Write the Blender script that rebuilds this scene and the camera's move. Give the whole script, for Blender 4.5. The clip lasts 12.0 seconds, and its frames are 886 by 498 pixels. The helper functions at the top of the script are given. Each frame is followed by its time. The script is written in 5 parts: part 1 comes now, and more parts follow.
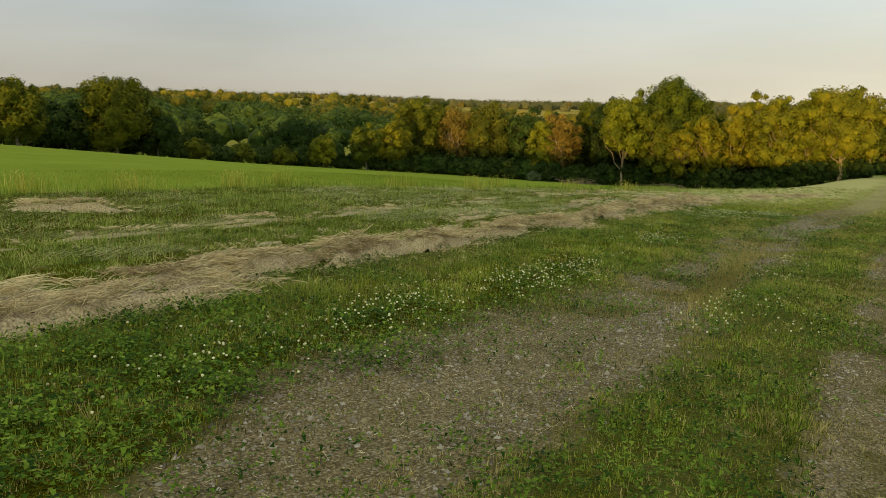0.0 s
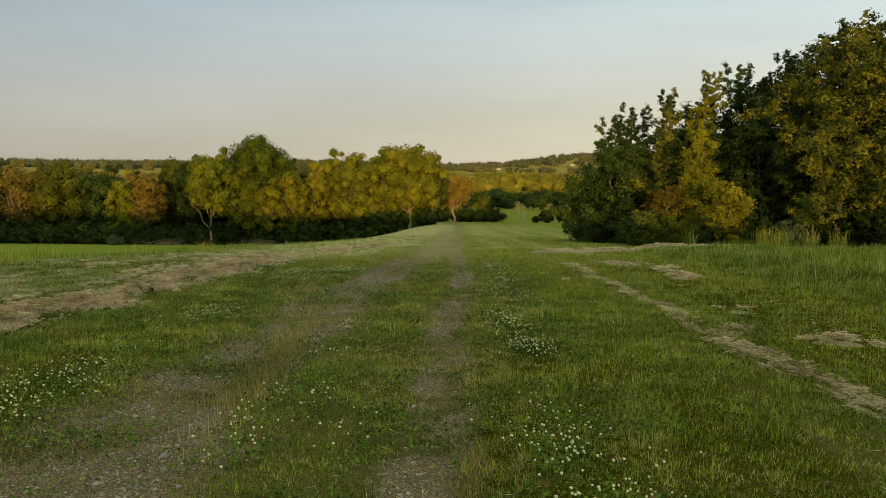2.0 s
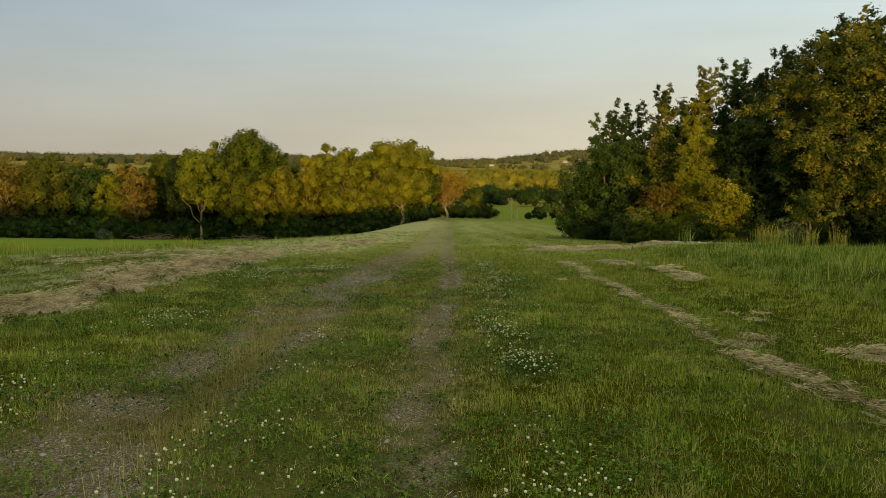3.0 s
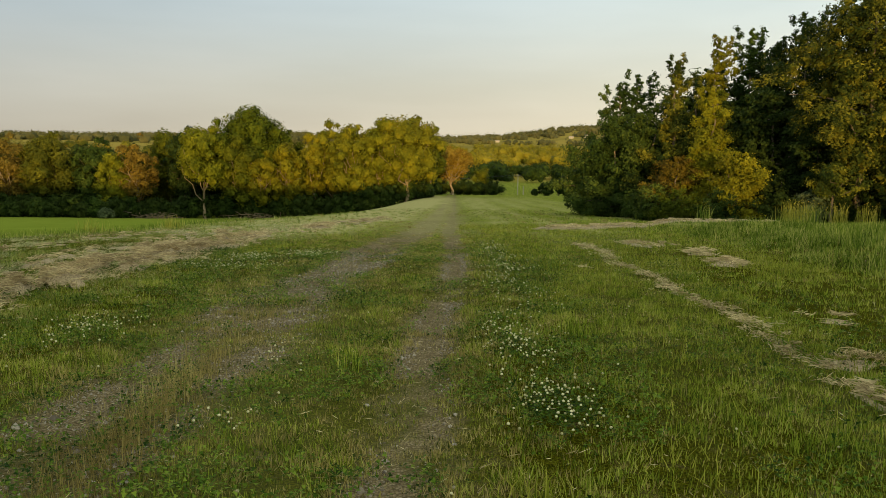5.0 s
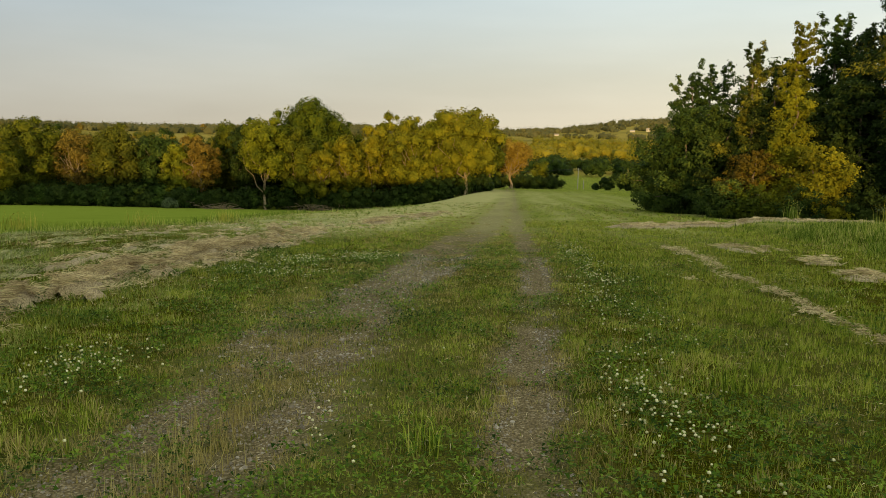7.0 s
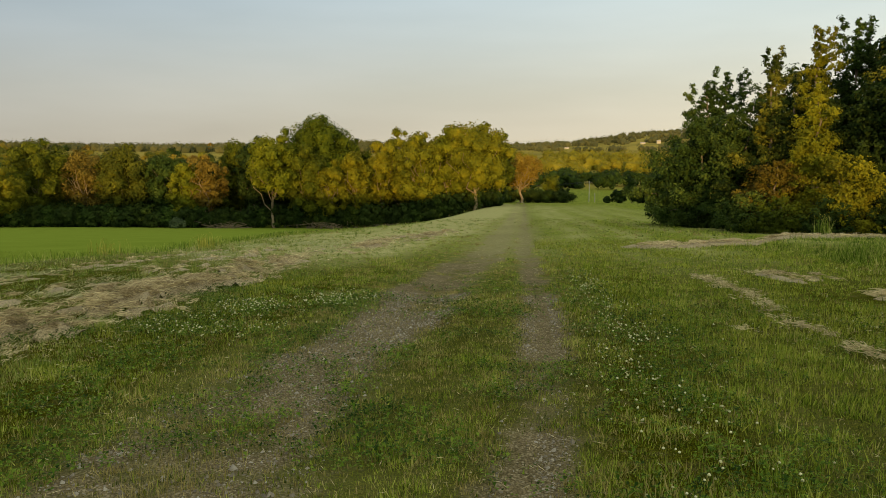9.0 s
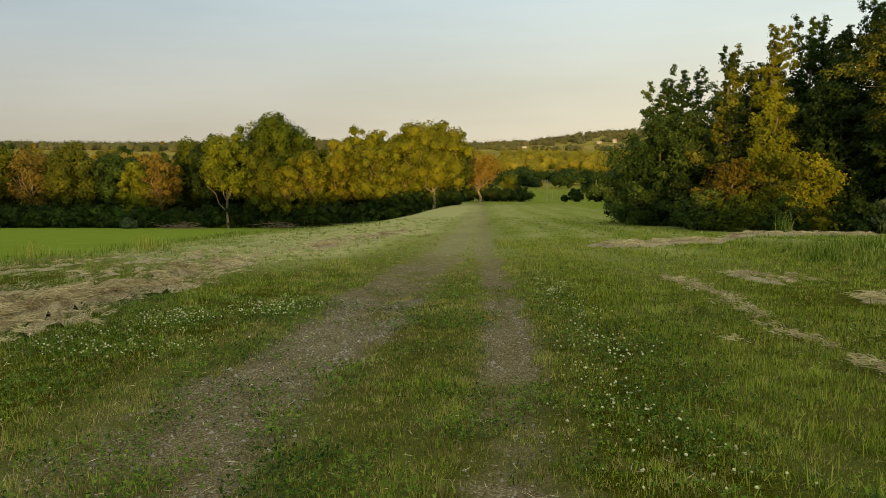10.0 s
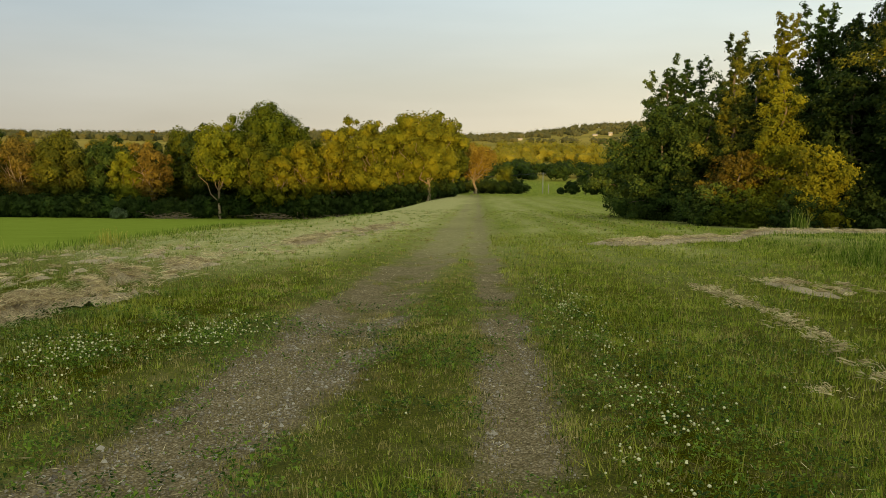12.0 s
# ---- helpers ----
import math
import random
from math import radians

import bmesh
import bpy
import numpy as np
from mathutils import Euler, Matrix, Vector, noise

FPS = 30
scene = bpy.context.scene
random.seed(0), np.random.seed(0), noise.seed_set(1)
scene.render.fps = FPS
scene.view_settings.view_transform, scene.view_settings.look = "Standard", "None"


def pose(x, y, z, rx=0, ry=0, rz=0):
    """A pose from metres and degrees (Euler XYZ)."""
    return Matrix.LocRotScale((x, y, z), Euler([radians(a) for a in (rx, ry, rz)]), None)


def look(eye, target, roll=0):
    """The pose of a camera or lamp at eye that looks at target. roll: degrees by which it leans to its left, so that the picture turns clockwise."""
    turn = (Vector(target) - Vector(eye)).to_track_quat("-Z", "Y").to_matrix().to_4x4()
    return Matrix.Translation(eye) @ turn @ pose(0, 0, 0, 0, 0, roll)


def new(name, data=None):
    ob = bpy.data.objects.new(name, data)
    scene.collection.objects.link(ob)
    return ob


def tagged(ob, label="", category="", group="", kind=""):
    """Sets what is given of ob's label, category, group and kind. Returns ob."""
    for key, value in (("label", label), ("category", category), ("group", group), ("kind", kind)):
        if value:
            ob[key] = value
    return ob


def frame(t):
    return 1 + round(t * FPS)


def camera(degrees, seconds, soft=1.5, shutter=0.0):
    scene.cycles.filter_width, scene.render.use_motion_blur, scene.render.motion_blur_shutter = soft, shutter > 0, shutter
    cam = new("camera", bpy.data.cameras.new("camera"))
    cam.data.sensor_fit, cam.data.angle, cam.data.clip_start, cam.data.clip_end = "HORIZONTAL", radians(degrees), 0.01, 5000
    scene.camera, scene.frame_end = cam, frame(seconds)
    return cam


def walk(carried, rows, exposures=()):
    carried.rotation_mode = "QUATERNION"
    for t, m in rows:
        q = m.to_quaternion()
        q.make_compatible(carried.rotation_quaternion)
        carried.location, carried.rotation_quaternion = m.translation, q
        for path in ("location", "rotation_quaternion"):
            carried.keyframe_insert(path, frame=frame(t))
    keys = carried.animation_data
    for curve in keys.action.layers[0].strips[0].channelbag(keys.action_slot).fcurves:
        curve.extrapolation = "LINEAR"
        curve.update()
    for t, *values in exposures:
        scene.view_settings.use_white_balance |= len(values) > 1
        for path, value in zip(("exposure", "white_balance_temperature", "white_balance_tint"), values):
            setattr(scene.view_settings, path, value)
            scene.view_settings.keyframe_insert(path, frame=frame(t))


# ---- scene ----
cam = camera(59.0, 12.0, soft=0.7)
ROWS = [
    (0.0, pose(0.067, 0.378, 1.342, 79.58, -1.32, 30.22)),
    (0.5, pose(0.066, 0.894, 1.313, 78.57, 0.16, 19.12)),
    (1.0, pose(0.084, 1.345, 1.317, 78.51, -0.33, 9.08)),
    (1.5, pose(0.165, 1.789, 1.311, 79.57, -1.05, 2.76)),
    (2.0, pose(0.179, 2.243, 1.287, 84.23, -0.65, 0.99)),
    (2.5, pose(0.208, 2.726, 1.255, 84.09, -0.88, 0.44)),
    (3.0, pose(0.235, 3.223, 1.224, 83.95, -0.98, 0.48)),
    (3.2, pose(0.235, 3.433, 1.186, 83.78, -0.67, 0.62)),
    (4.8, pose(0.297, 5.046, 1.122, 82.31, -0.88, 0.38)),
    (5.0, pose(0.288, 5.234, 1.108, 82.25, -0.65, 0.87)),
    (5.5, pose(0.190, 5.678, 1.093, 82.37, -2.14, 3.09)),
    (6.0, pose(0.093, 6.136, 1.071, 82.02, -1.70, 3.86)),
    (6.5, pose(0.038, 6.588, 1.058, 81.85, -1.67, 4.50)),
    (7.0, pose(-0.057, 7.043, 1.027, 81.69, -0.94, 5.10)),
    (7.2, pose(-0.090, 7.212, 1.026, 81.52, -0.83, 5.17)),
    (8.8, pose(0.078, 9.224, 0.986, 83.10, 0.19, 5.76)),
    (9.0, pose(0.081, 9.441, 1.004, 82.78, -0.00, 5.84)),
    (9.5, pose(0.038, 9.960, 0.950, 82.70, 0.46, 5.15)),
    (10.0, pose(0.039, 10.471, 0.907, 82.71, -0.06, 2.81)),
    (10.5, pose(0.034, 10.989, 0.866, 82.75, 0.05, 2.94)),
    (11.0, pose(0.039, 11.489, 0.848, 82.46, 0.31, 2.13)),
    (11.5, pose(0.063, 12.029, 0.823, 82.08, -0.88, 2.38)),
    (12.0, pose(0.030, 12.539, 0.799, 82.11, -0.47, 2.50)),
]

walk(cam, ROWS, exposures=[(0.0, 0.62), (0.5, 0.69), (1.0, 0.73), (1.5, 0.5), (2.5, 0.21), (5.0, 0.46), (7.2, 0.48), (9.0, 0.39), (9.5, 0.4), (10.2, 0.47), (12.0, 0.49)])

# ---- daylight: a low evening sun behind the walker, and a pale sky ----
SUN_UP, SUN_AZ = 3.2, 0.0          # elevation; degrees by which the light travels to the right of +y
a, e = radians(SUN_AZ), radians(SUN_UP)
to_light = Vector((-math.sin(a) * math.cos(e), -math.cos(a) * math.cos(e), math.sin(e)))
world = bpy.data.worlds.new("evening_sky")
scene.world = world
world.use_nodes = True
wn, wl = world.node_tree.nodes, world.node_tree.links
bg = wn["Background"]
sky = wn.new("ShaderNodeTexSky")
sky.sky_type, sky.sun_disc = "NISHITA", False
sky.sun_elevation, sky.sun_rotation = e, math.atan2(to_light.x, to_light.y)
sky.air_density, sky.dust_density, sky.ozone_density = 1.0, 2.0, 2.0
coord = wn.new("ShaderNodeTexCoord")
stretch = wn.new("ShaderNodeMapping")
stretch.inputs["Scale"].default_value = (1.2, 2.0, 7.0)
veil = wn.new("ShaderNodeTexNoise")
veil.inputs["Scale"].default_value, veil.inputs["Detail"].default_value = 1.3, 5.0
wl.new(coord.outputs["Generated"], stretch.inputs["Vector"])
wl.new(stretch.outputs["Vector"], veil.inputs["Vector"])
thin = wn.new("ShaderNodeMapRange")
thin.inputs["From Min"].default_value, thin.inputs["From Max"].default_value = 0.36, 0.7
thin.inputs["To Min"].default_value, thin.inputs["To Max"].default_value = 0.81, 1.0
wl.new(veil.outputs["Fac"], thin.inputs["Value"])
cirrus = wn.new("ShaderNodeMix")
cirrus.data_type = "RGBA"
# thin high cloud: cream low down, grey-blue higher up
part_z = wn.new("ShaderNodeSeparateXYZ")
wl.new(coord.outputs["Generated"], part_z.inputs[0])
tone = wn.new("ShaderNodeValToRGB")
for _ in range(3):
    tone.color_ramp.elements.new(0.5)
for el, (p, c) in zip(tone.color_ramp.elements, [(0.0, (5.65, 5.0, 3.95)), (0.07, (5.35, 5.2, 4.6)), (0.14, (4.95, 5.4, 5.5)), (0.23, (4.0, 5.0, 5.8)), (0.7, (5.0, 5.3, 5.4))]):
    el.position, el.color = p, (*c, 1)
wl.new(part_z.outputs["Z"], tone.inputs["Fac"])
wl.new(thin.outputs["Result"], cirrus.inputs["Factor"])
# the veil glows towards the sunset behind the walker and is greyer to the left
glow = wn.new("ShaderNodeMapRange")
glow.inputs["From Min"].default_value, glow.inputs["From Max"].default_value = 0.25, -0.9
glow.inputs["To Min"].default_value, glow.inputs["To Max"].default_value = 1.0, 2.3
wl.new(part_z.outputs["Y"], glow.inputs["Value"])
grey = wn.new("ShaderNodeMapRange")
grey.inputs["From Min"].default_value, grey.inputs["From Max"].default_value = -0.7, 0.5
grey.inputs["To Min"].default_value, grey.inputs["To Max"].default_value = 0.76, 1.38
wl.new(part_z.outputs["X"], grey.inputs["Value"])
level = wn.new("ShaderNodeMath")
level.operation = "MULTIPLY"
wl.new(glow.outputs["Result"], level.inputs[0])
wl.new(grey.outputs["Result"], level.inputs[1])
bright = wn.new("ShaderNodeVectorMath")
bright.operation = "SCALE"
wl.new(tone.outputs["Color"], bright.inputs[0])
wl.new(level.outputs[0], bright.inputs["Scale"])
dusk = wn.new("ShaderNodeValToRGB")   # warmer towards the sunset
dusk.color_ramp.elements[0].color, dusk.color_ramp.elements[1].color = (1.04, 1.0, 0.7, 1), (1, 1, 0.96, 1)
half = wn.new("ShaderNodeMapRange")
half.inputs["From Min"].default_value, half.inputs["From Max"].default_value = -0.9, 0.3
wl.new(part_z.outputs["Y"], half.inputs["Value"])
wl.new(half.outputs["Result"], dusk.inputs["Fac"])
side = wn.new("ShaderNodeMapRange")
side.inputs["From Min"].default_value, side.inputs["From Max"].default_value = -0.65, 0.25
wl.new(part_z.outputs["X"], side.inputs["Value"])
tinted = wn.new("ShaderNodeVectorMath")
tinted.operation = "MULTIPLY"
cool = wn.new("ShaderNodeValToRGB")   # cooler away to the left
cool.color_ramp.elements[0].color, cool.color_ramp.elements[1].color = (0.96, 1.0, 1.07, 1), (1.015, 1, 0.94, 1)
wl.new(side.outputs["Result"], cool.inputs["Fac"])
chill = wn.new("ShaderNodeVectorMath")
chill.operation = "MULTIPLY"
wl.new(bright.outputs[0], chill.inputs[0])
wl.new(cool.outputs["Color"], chill.inputs[1])
wl.new(chill.outputs[0], tinted.inputs[0])
wl.new(dusk.outputs["Color"], tinted.inputs[1])
wl.new(sky.outputs["Color"], cirrus.inputs["A"])
wl.new(tinted.outputs[0], cirrus.inputs["B"])
wl.new(cirrus.outputs["Result"], bg.inputs["Color"])
bg.inputs["Strength"].default_value = 0.093
sun = new("sun", bpy.data.lights.new("sun", "SUN"))
sun.data.energy, sun.data.angle, sun.data.color = 4.0, radians(0.5), (1.0, 0.66, 0.25)
sun.matrix_world = look(to_light * 50, (0, 0, 0))


# ---- helpers of this scene ----
def grain(x, y, seed=0):
    """Smooth value noise in 0..1 on arrays."""
    xi, yi = np.floor(x).astype(np.int64), np.floor(y).astype(np.int64)
    fx, fy = x - xi, y - yi
    fx, fy = fx * fx * (3 - 2 * fx), fy * fy * (3 - 2 * fy)

    def h(i, j):
        k = (i * 374761393 + j * 668265263 + seed * 1442695041) & 0xFFFFFFFF
        k = ((k ^ (k >> 13)) * 1274126177) & 0xFFFFFFFF
        return ((k ^ (k >> 16)) & 0xFFFF) / 65535.0

    lo = h(xi, yi) * (1 - fx) + h(xi + 1, yi) * fx
    hi = h(xi, yi + 1) * (1 - fx) + h(xi + 1, yi + 1) * fx
    return lo * (1 - fy) + hi * fy


def rough(x, y, seed=0, octaves=3):
    s, amp, tot = 0, 1.0, 0
    for k in range(octaves):
        s = s + amp * grain(x * 2 ** k, y * 2 ** k, seed + 17 * k)
        tot += amp
        amp *= 0.5
    return s / tot


def ease(v, lo, hi):
    u = np.clip((v - lo) / (hi - lo), 0, 1)
    return u * u * (3 - 2 * u)


def np_mesh(name, verts, faces, material=None, smooth=False):
    """A mesh from an array of points and an array of faces with equal corner counts."""
    verts, faces = np.asarray(verts, np.float32), np.asarray(faces, np.int32)
    me = bpy.data.meshes.new(name)
    me.vertices.add(len(verts))
    me.vertices.foreach_set("co", verts.ravel())
    k = faces.shape[1]
    me.loops.add(faces.size)
    me.loops.foreach_set("vertex_index", faces.ravel())
    me.polygons.add(len(faces))
    me.polygons.foreach_set("loop_start", np.arange(0, faces.size, k, dtype=np.int32))
    me.polygons.foreach_set("use_smooth", np.full(len(faces), smooth))
    if material:
        me.materials.append(material)
    me.update()
    return me


def part(name, me, parent, label=""):
    ob = new(name, me)
    ob.parent = parent
    return tagged(ob, label)


def thing(name, at, label, category, group="", kind=""):
    ob = new(name)
    ob.location = at
    return tagged(ob, label, category, group, kind)


# ---- lie of the land ----
ALONG = np.array([(-900, -12), (-300, 1.0), (-140, 3.5), (-90, 4.5), (-60, 4.15), (-30, 1.8), (0, 0.0), (15, -0.73), (21, -1.1), (25, -1.4), (56, -3.85),
                  (100, -6.9), (190, -12.0), (225, -13.6), (260, -15.6), (300, -18.3), (400, -22.6), (500, -27.0), (600, -26.0),
                  (800, -19.0), (1200, -8.0), (1500, -3.0), (2000, 0.0), (2600, 8.0), (3200, 0.0), (4800, 0.0)])


HILLS = ([-1.5, -1.16, -0.99, -0.77, -0.6, -0.48, -0.4, -0.22, 0.0, 0.06, 0.1, 0.13, 0.17, 0.2, 0.26, 0.35, 0.6], [41, 26, 18, 9, 4, 0, 1, 9, 5, 10, 22, 34, 44, 49, 47, 30, 20])   # far skyline, by direction


def land(x, y):
    """Height of the ground."""
    x, y = np.asarray(x, float), np.asarray(y, float)
    z = 0
    for d in (-0.1, -0.05, 0, 0.05, 0.1):
        z = z + np.interp(y + d * np.abs(y), ALONG[:, 0], ALONG[:, 1]) / 5
    z = z - 5.2 * ease(-x, 4, 30) * ease(y, 15, 185) * (1 - ease(y, 400, 800))
    z = z + 0.02 * np.clip(x - 2, 0, 7) * ease(y, 0, 6) * (1 - ease(y, 30, 60))
    z = z + (rough(x / 3.1, y / 3.1, 5) - 0.5) * 0.07 * ease(np.abs(x - 0.2), 1.5, 4) * (1 - ease(y, 120, 300))
    z = z + 0.22 * ease(x - verge_right(y), 0, 1.6) * ease(y, 10, 15) * (1 - ease(y, 38, 48))
    # wheel ruts
    for c, w, dep in ((rut_left(y), 0.45, 0.05), (rut_right(y), 0.24, 0.045)):
        z = z - dep * np.exp(-((x - c) / w) ** 2) * (1 - ease(y, 60, 120))
    # far hills
    far = ease(y, 1500, 2600)
    q = x / np.maximum(y, 1)
    hill = np.interp(q, HILLS[0], HILLS[1])
    z = z + far * (hill + 9 * (rough(x / 260, y / 700, 9) - 0.5)) + ease(y, 600, 900) * 7 * (rough(x / 210, y / 210, 3) - 0.5)
    z = z + (15 * ease(-q, 0.5, 0.8) + 8 * ease(-q, 0.9, 1.4)) * ease(y, 200, 480) * (1 - ease(y, 1200, 2000))
    return z


def rut_left(y):
    return np.interp(y, [0, 2, 3.4, 7, 11, 15, 19, 24, 31, 60, 120], [-1.5, -1.55, -1.95, -1.88, -1.72, -1.58, -1.3, -1.2, -0.95, -1.1, -1.3])


def rut_right(y):
    return np.interp(y, [0, 6, 10, 14, 17, 19, 24, 31, 60, 120], [0.2, 0.14, 0.08, 0.1, 0.3, 0.32, 0.22, 0.14, 0.2, 0.3])


def crop_edge(y):
    return np.interp(y, [-40, 9, 14, 24, 31, 40, 80, 190], [-16, -13.8, -13.3, -11.0, -10.3, -11.0, -19, -40])


def verge_right(y):
    return np.interp(y, [-20, 8, 16, 27, 36, 46], [8.5, 7.0, 6.2, 7.0, 7.4, 11.0]) + 0.5 * (grain(y / 1.7, y * 0, 4) - 0.5)


# ---- materials ----
def shader(name, roughness=0.7, specular=0.3):
    m = bpy.data.materials.new(name)
    m.use_nodes = True
    b = m.node_tree.nodes["Principled BSDF"]
    b.inputs["Roughness"].default_value = roughness
    b.inputs["Specular IOR Level"].default_value = specular
    return m, m.node_tree.nodes, m.node_tree.links, b


def ramp(nodes, links, fac, stops):
    r = nodes.new("ShaderNodeValToRGB")
    els = r.color_ramp.elements
    while len(els) < len(stops):
        els.new(0.5)
    for el, (p, c) in zip(els, stops):
        el.position, el.color = p, (*c, 1)
    links.new(fac, r.inputs["Fac"])
    return r.outputs["Color"]


def fractal(nodes, links, scale, detail=4, vector=None, roughness=0.55):
    n = nodes.new("ShaderNodeTexNoise")
    n.inputs["Scale"].default_value, n.inputs["Detail"].default_value = scale, detail
    n.inputs["Roughness"].default_value = roughness
    if vector is None:
        g = nodes.new("ShaderNodeNewGeometry")
        vector = g.outputs["Position"]
    links.new(vector, n.inputs["Vector"])
    return n.outputs["Fac"]


def blend(nodes, links, fac, a, b, mode="MIX"):
    n = nodes.new("ShaderNodeMix")
    n.data_type, n.blend_type = "RGBA", mode
    for sock, v in (("Factor", fac), ("A", a), ("B", b)):
        s = n.inputs[sock] if sock == "Factor" else [i for i in n.inputs if i.name == sock and i.type == "RGBA"][0]
        if isinstance(v, (int, float)):
            s.default_value = v
        elif isinstance(v, tuple):
            s.default_value = (*v, 1)
        else:
            links.new(v, s)
    return [o for o in n.outputs if o.type == "RGBA"][0]


def leafy(name, stops, through_light=0.3, patch=0.35, roughness=0.6, tree_hue=None, grainy=0.55):
    """Foliage: each leaf of its own tint, slow change over the crown, light passing through the leaf."""
    m, nd, ln, b = shader(name, roughness, 0.04)
    g = nd.new("ShaderNodeNewGeometry")
    big = fractal(nd, ln, patch, 3, g.outputs["Position"])
    add = nd.new("ShaderNodeMath")
    add.operation = "MULTIPLY_ADD"
    add.inputs[1].default_value = grainy
    ln.new(g.outputs["Random Per Island"], add.inputs[0])
    shift = nd.new("ShaderNodeMath")
    shift.operation = "MULTIPLY_ADD"
    shift.inputs[1].default_value, shift.inputs[2].default_value = 1.5, -0.25 - grainy / 2
    ln.new(big, shift.inputs[0])
    ln.new(shift.outputs[0], add.inputs[2])
    col = ramp(nd, ln, add.outputs[0], stops)
    if tree_hue:
        oi = nd.new("ShaderNodeObjectInfo")
        col = blend(nd, ln, 0.6, col, ramp(nd, ln, oi.outputs["Random"], tree_hue), "MULTIPLY")
    ln.new(col, b.inputs["Base Color"])
    tr = nd.new("ShaderNodeBsdfTranslucent")
    ln.new(col, tr.inputs["Color"])
    mix = nd.new("ShaderNodeMixShader")
    mix.inputs[0].default_value = through_light
    ln.new(b.outputs[0], mix.inputs[1])
    ln.new(tr.outputs[0], mix.inputs[2])
    ln.new(mix.outputs[0], nd["Material Output"].inputs["Surface"])
    return m


def woody(name, dark, light, scale=6.0):
    m, nd, ln, b = shader(name, 0.85, 0.15)
    tc = nd.new("ShaderNodeTexCoord")
    mp = nd.new("ShaderNodeMapping")
    mp.inputs["Scale"].default_value = (1, 1, 0.2)
    ln.new(tc.outputs["Object"], mp.inputs["Vector"])
    f = fractal(nd, ln, scale, 5, mp.outputs["Vector"])
    ln.new(ramp(nd, ln, f, [(0.3, dark), (0.7, light)]), b.inputs["Base Color"])
    bump = nd.new("ShaderNodeBump")
    bump.inputs["Strength"].default_value, bump.inputs["Distance"].default_value = 0.6, 0.03
    ln.new(f, bump.inputs["Height"])
    ln.new(bump.outputs[0], b.inputs["Normal"])
    return m


def plain(name, stops, scale=30.0, roughness=0.8, island=True):
    m, nd, ln, b = shader(name, roughness, 0.2)
    g = nd.new("ShaderNodeNewGeometry")
    f = fractal(nd, ln, scale, 4, g.outputs["Position"])
    if island:
        f = blend(nd, ln, 0.6, f, g.outputs["Random Per Island"])
    ln.new(ramp(nd, ln, f, stops), b.inputs["Base Color"])
    return m


TINT = [(0.0, (0.8, 0.95, 0.8)), (0.5, (1, 1, 1)), (1.0, (1.15, 1.0, 0.75))]
LEAF_WARM = leafy("leaf_yellow_green", [(0.1, (0.045, 0.056, 0.006)), (0.5, (0.132, 0.134, 0.01)), (0.9, (0.24, 0.218, 0.014))], tree_hue=TINT, grainy=0.2)
LEAF_GREEN = leafy("leaf_mid_green", [(0.1, (0.026, 0.037, 0.005)), (0.5, (0.076, 0.09, 0.008)), (0.9, (0.15, 0.157, 0.012))], tree_hue=TINT, grainy=0.2)
# deep green darkened further: shade under and inside the trees put into colour
LEAF_DARK = leafy("leaf_deep_green_shaded", [(0.1, (0.01, 0.02, 0.005)), (0.5, (0.026, 0.043, 0.009)), (0.9, (0.055, 0.078, 0.016))], tree_hue=TINT, grainy=0.3)
# moss-green leaves, toned down as well for shade on the near clump
LEAF_MOSS = leafy("leaf_moss_green_shaded", [(0.1, (0.012, 0.023, 0.005)), (0.5, (0.038, 0.064, 0.012)), (0.9, (0.1, 0.13, 0.022))], tree_hue=TINT, grainy=0.35)
# deep green with gold patches: sunlit leaf clumps put into the colour
LEAF_OLIVE = leafy("leaf_olive_sun_patches", [(0.25, (0.014, 0.026, 0.006)), (0.48, (0.05, 0.064, 0.01)), (0.74, (0.2, 0.186, 0.02))], tree_hue=TINT, grainy=0.18, patch=0.6)
LEAF_RUST = leafy("leaf_rust", [(0.1, (0.055, 0.041, 0.01)), (0.5, (0.145, 0.105, 0.019)), (0.9, (0.24, 0.175, 0.032))], tree_hue=TINT, grainy=0.3)
LEAF_PALE = leafy("leaf_pale", [(0.15, (0.04, 0.06, 0.03)), (0.5, (0.08, 0.11, 0.05)), (0.85, (0.14, 0.17, 0.08))])
LEAF_RUSSET = leafy("leaf_russet", [(0.1, (0.035, 0.026, 0.006)), (0.5, (0.1, 0.072, 0.01)), (0.9, (0.19, 0.145, 0.017))], tree_hue=TINT, grainy=0.3)
LEAF_ORANGE = leafy("leaf_orange", [(0.1, (0.08, 0.05, 0.008)), (0.5, (0.2, 0.128, 0.016)), (0.9, (0.31, 0.21, 0.028))], grainy=0.3)
# LEAF_BRIGHT and LEAF_LIME: leaf colour raised to carry the low sun
LEAF_BRIGHT = leafy("leaf_sunlit_yellow_green", [(0.1, (0.07, 0.072, 0.007)), (0.5, (0.19, 0.178, 0.011)), (0.9, (0.31, 0.275, 0.018))], grainy=0.25)
LEAF_BRONZE = leafy("leaf_bronze_green", [(0.1, (0.03, 0.036, 0.006)), (0.5, (0.085, 0.086, 0.01)), (0.9, (0.165, 0.148, 0.015))], tree_hue=TINT, grainy=0.2)
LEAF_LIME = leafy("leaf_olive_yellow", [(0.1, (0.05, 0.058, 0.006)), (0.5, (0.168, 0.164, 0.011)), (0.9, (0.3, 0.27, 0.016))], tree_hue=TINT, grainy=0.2)
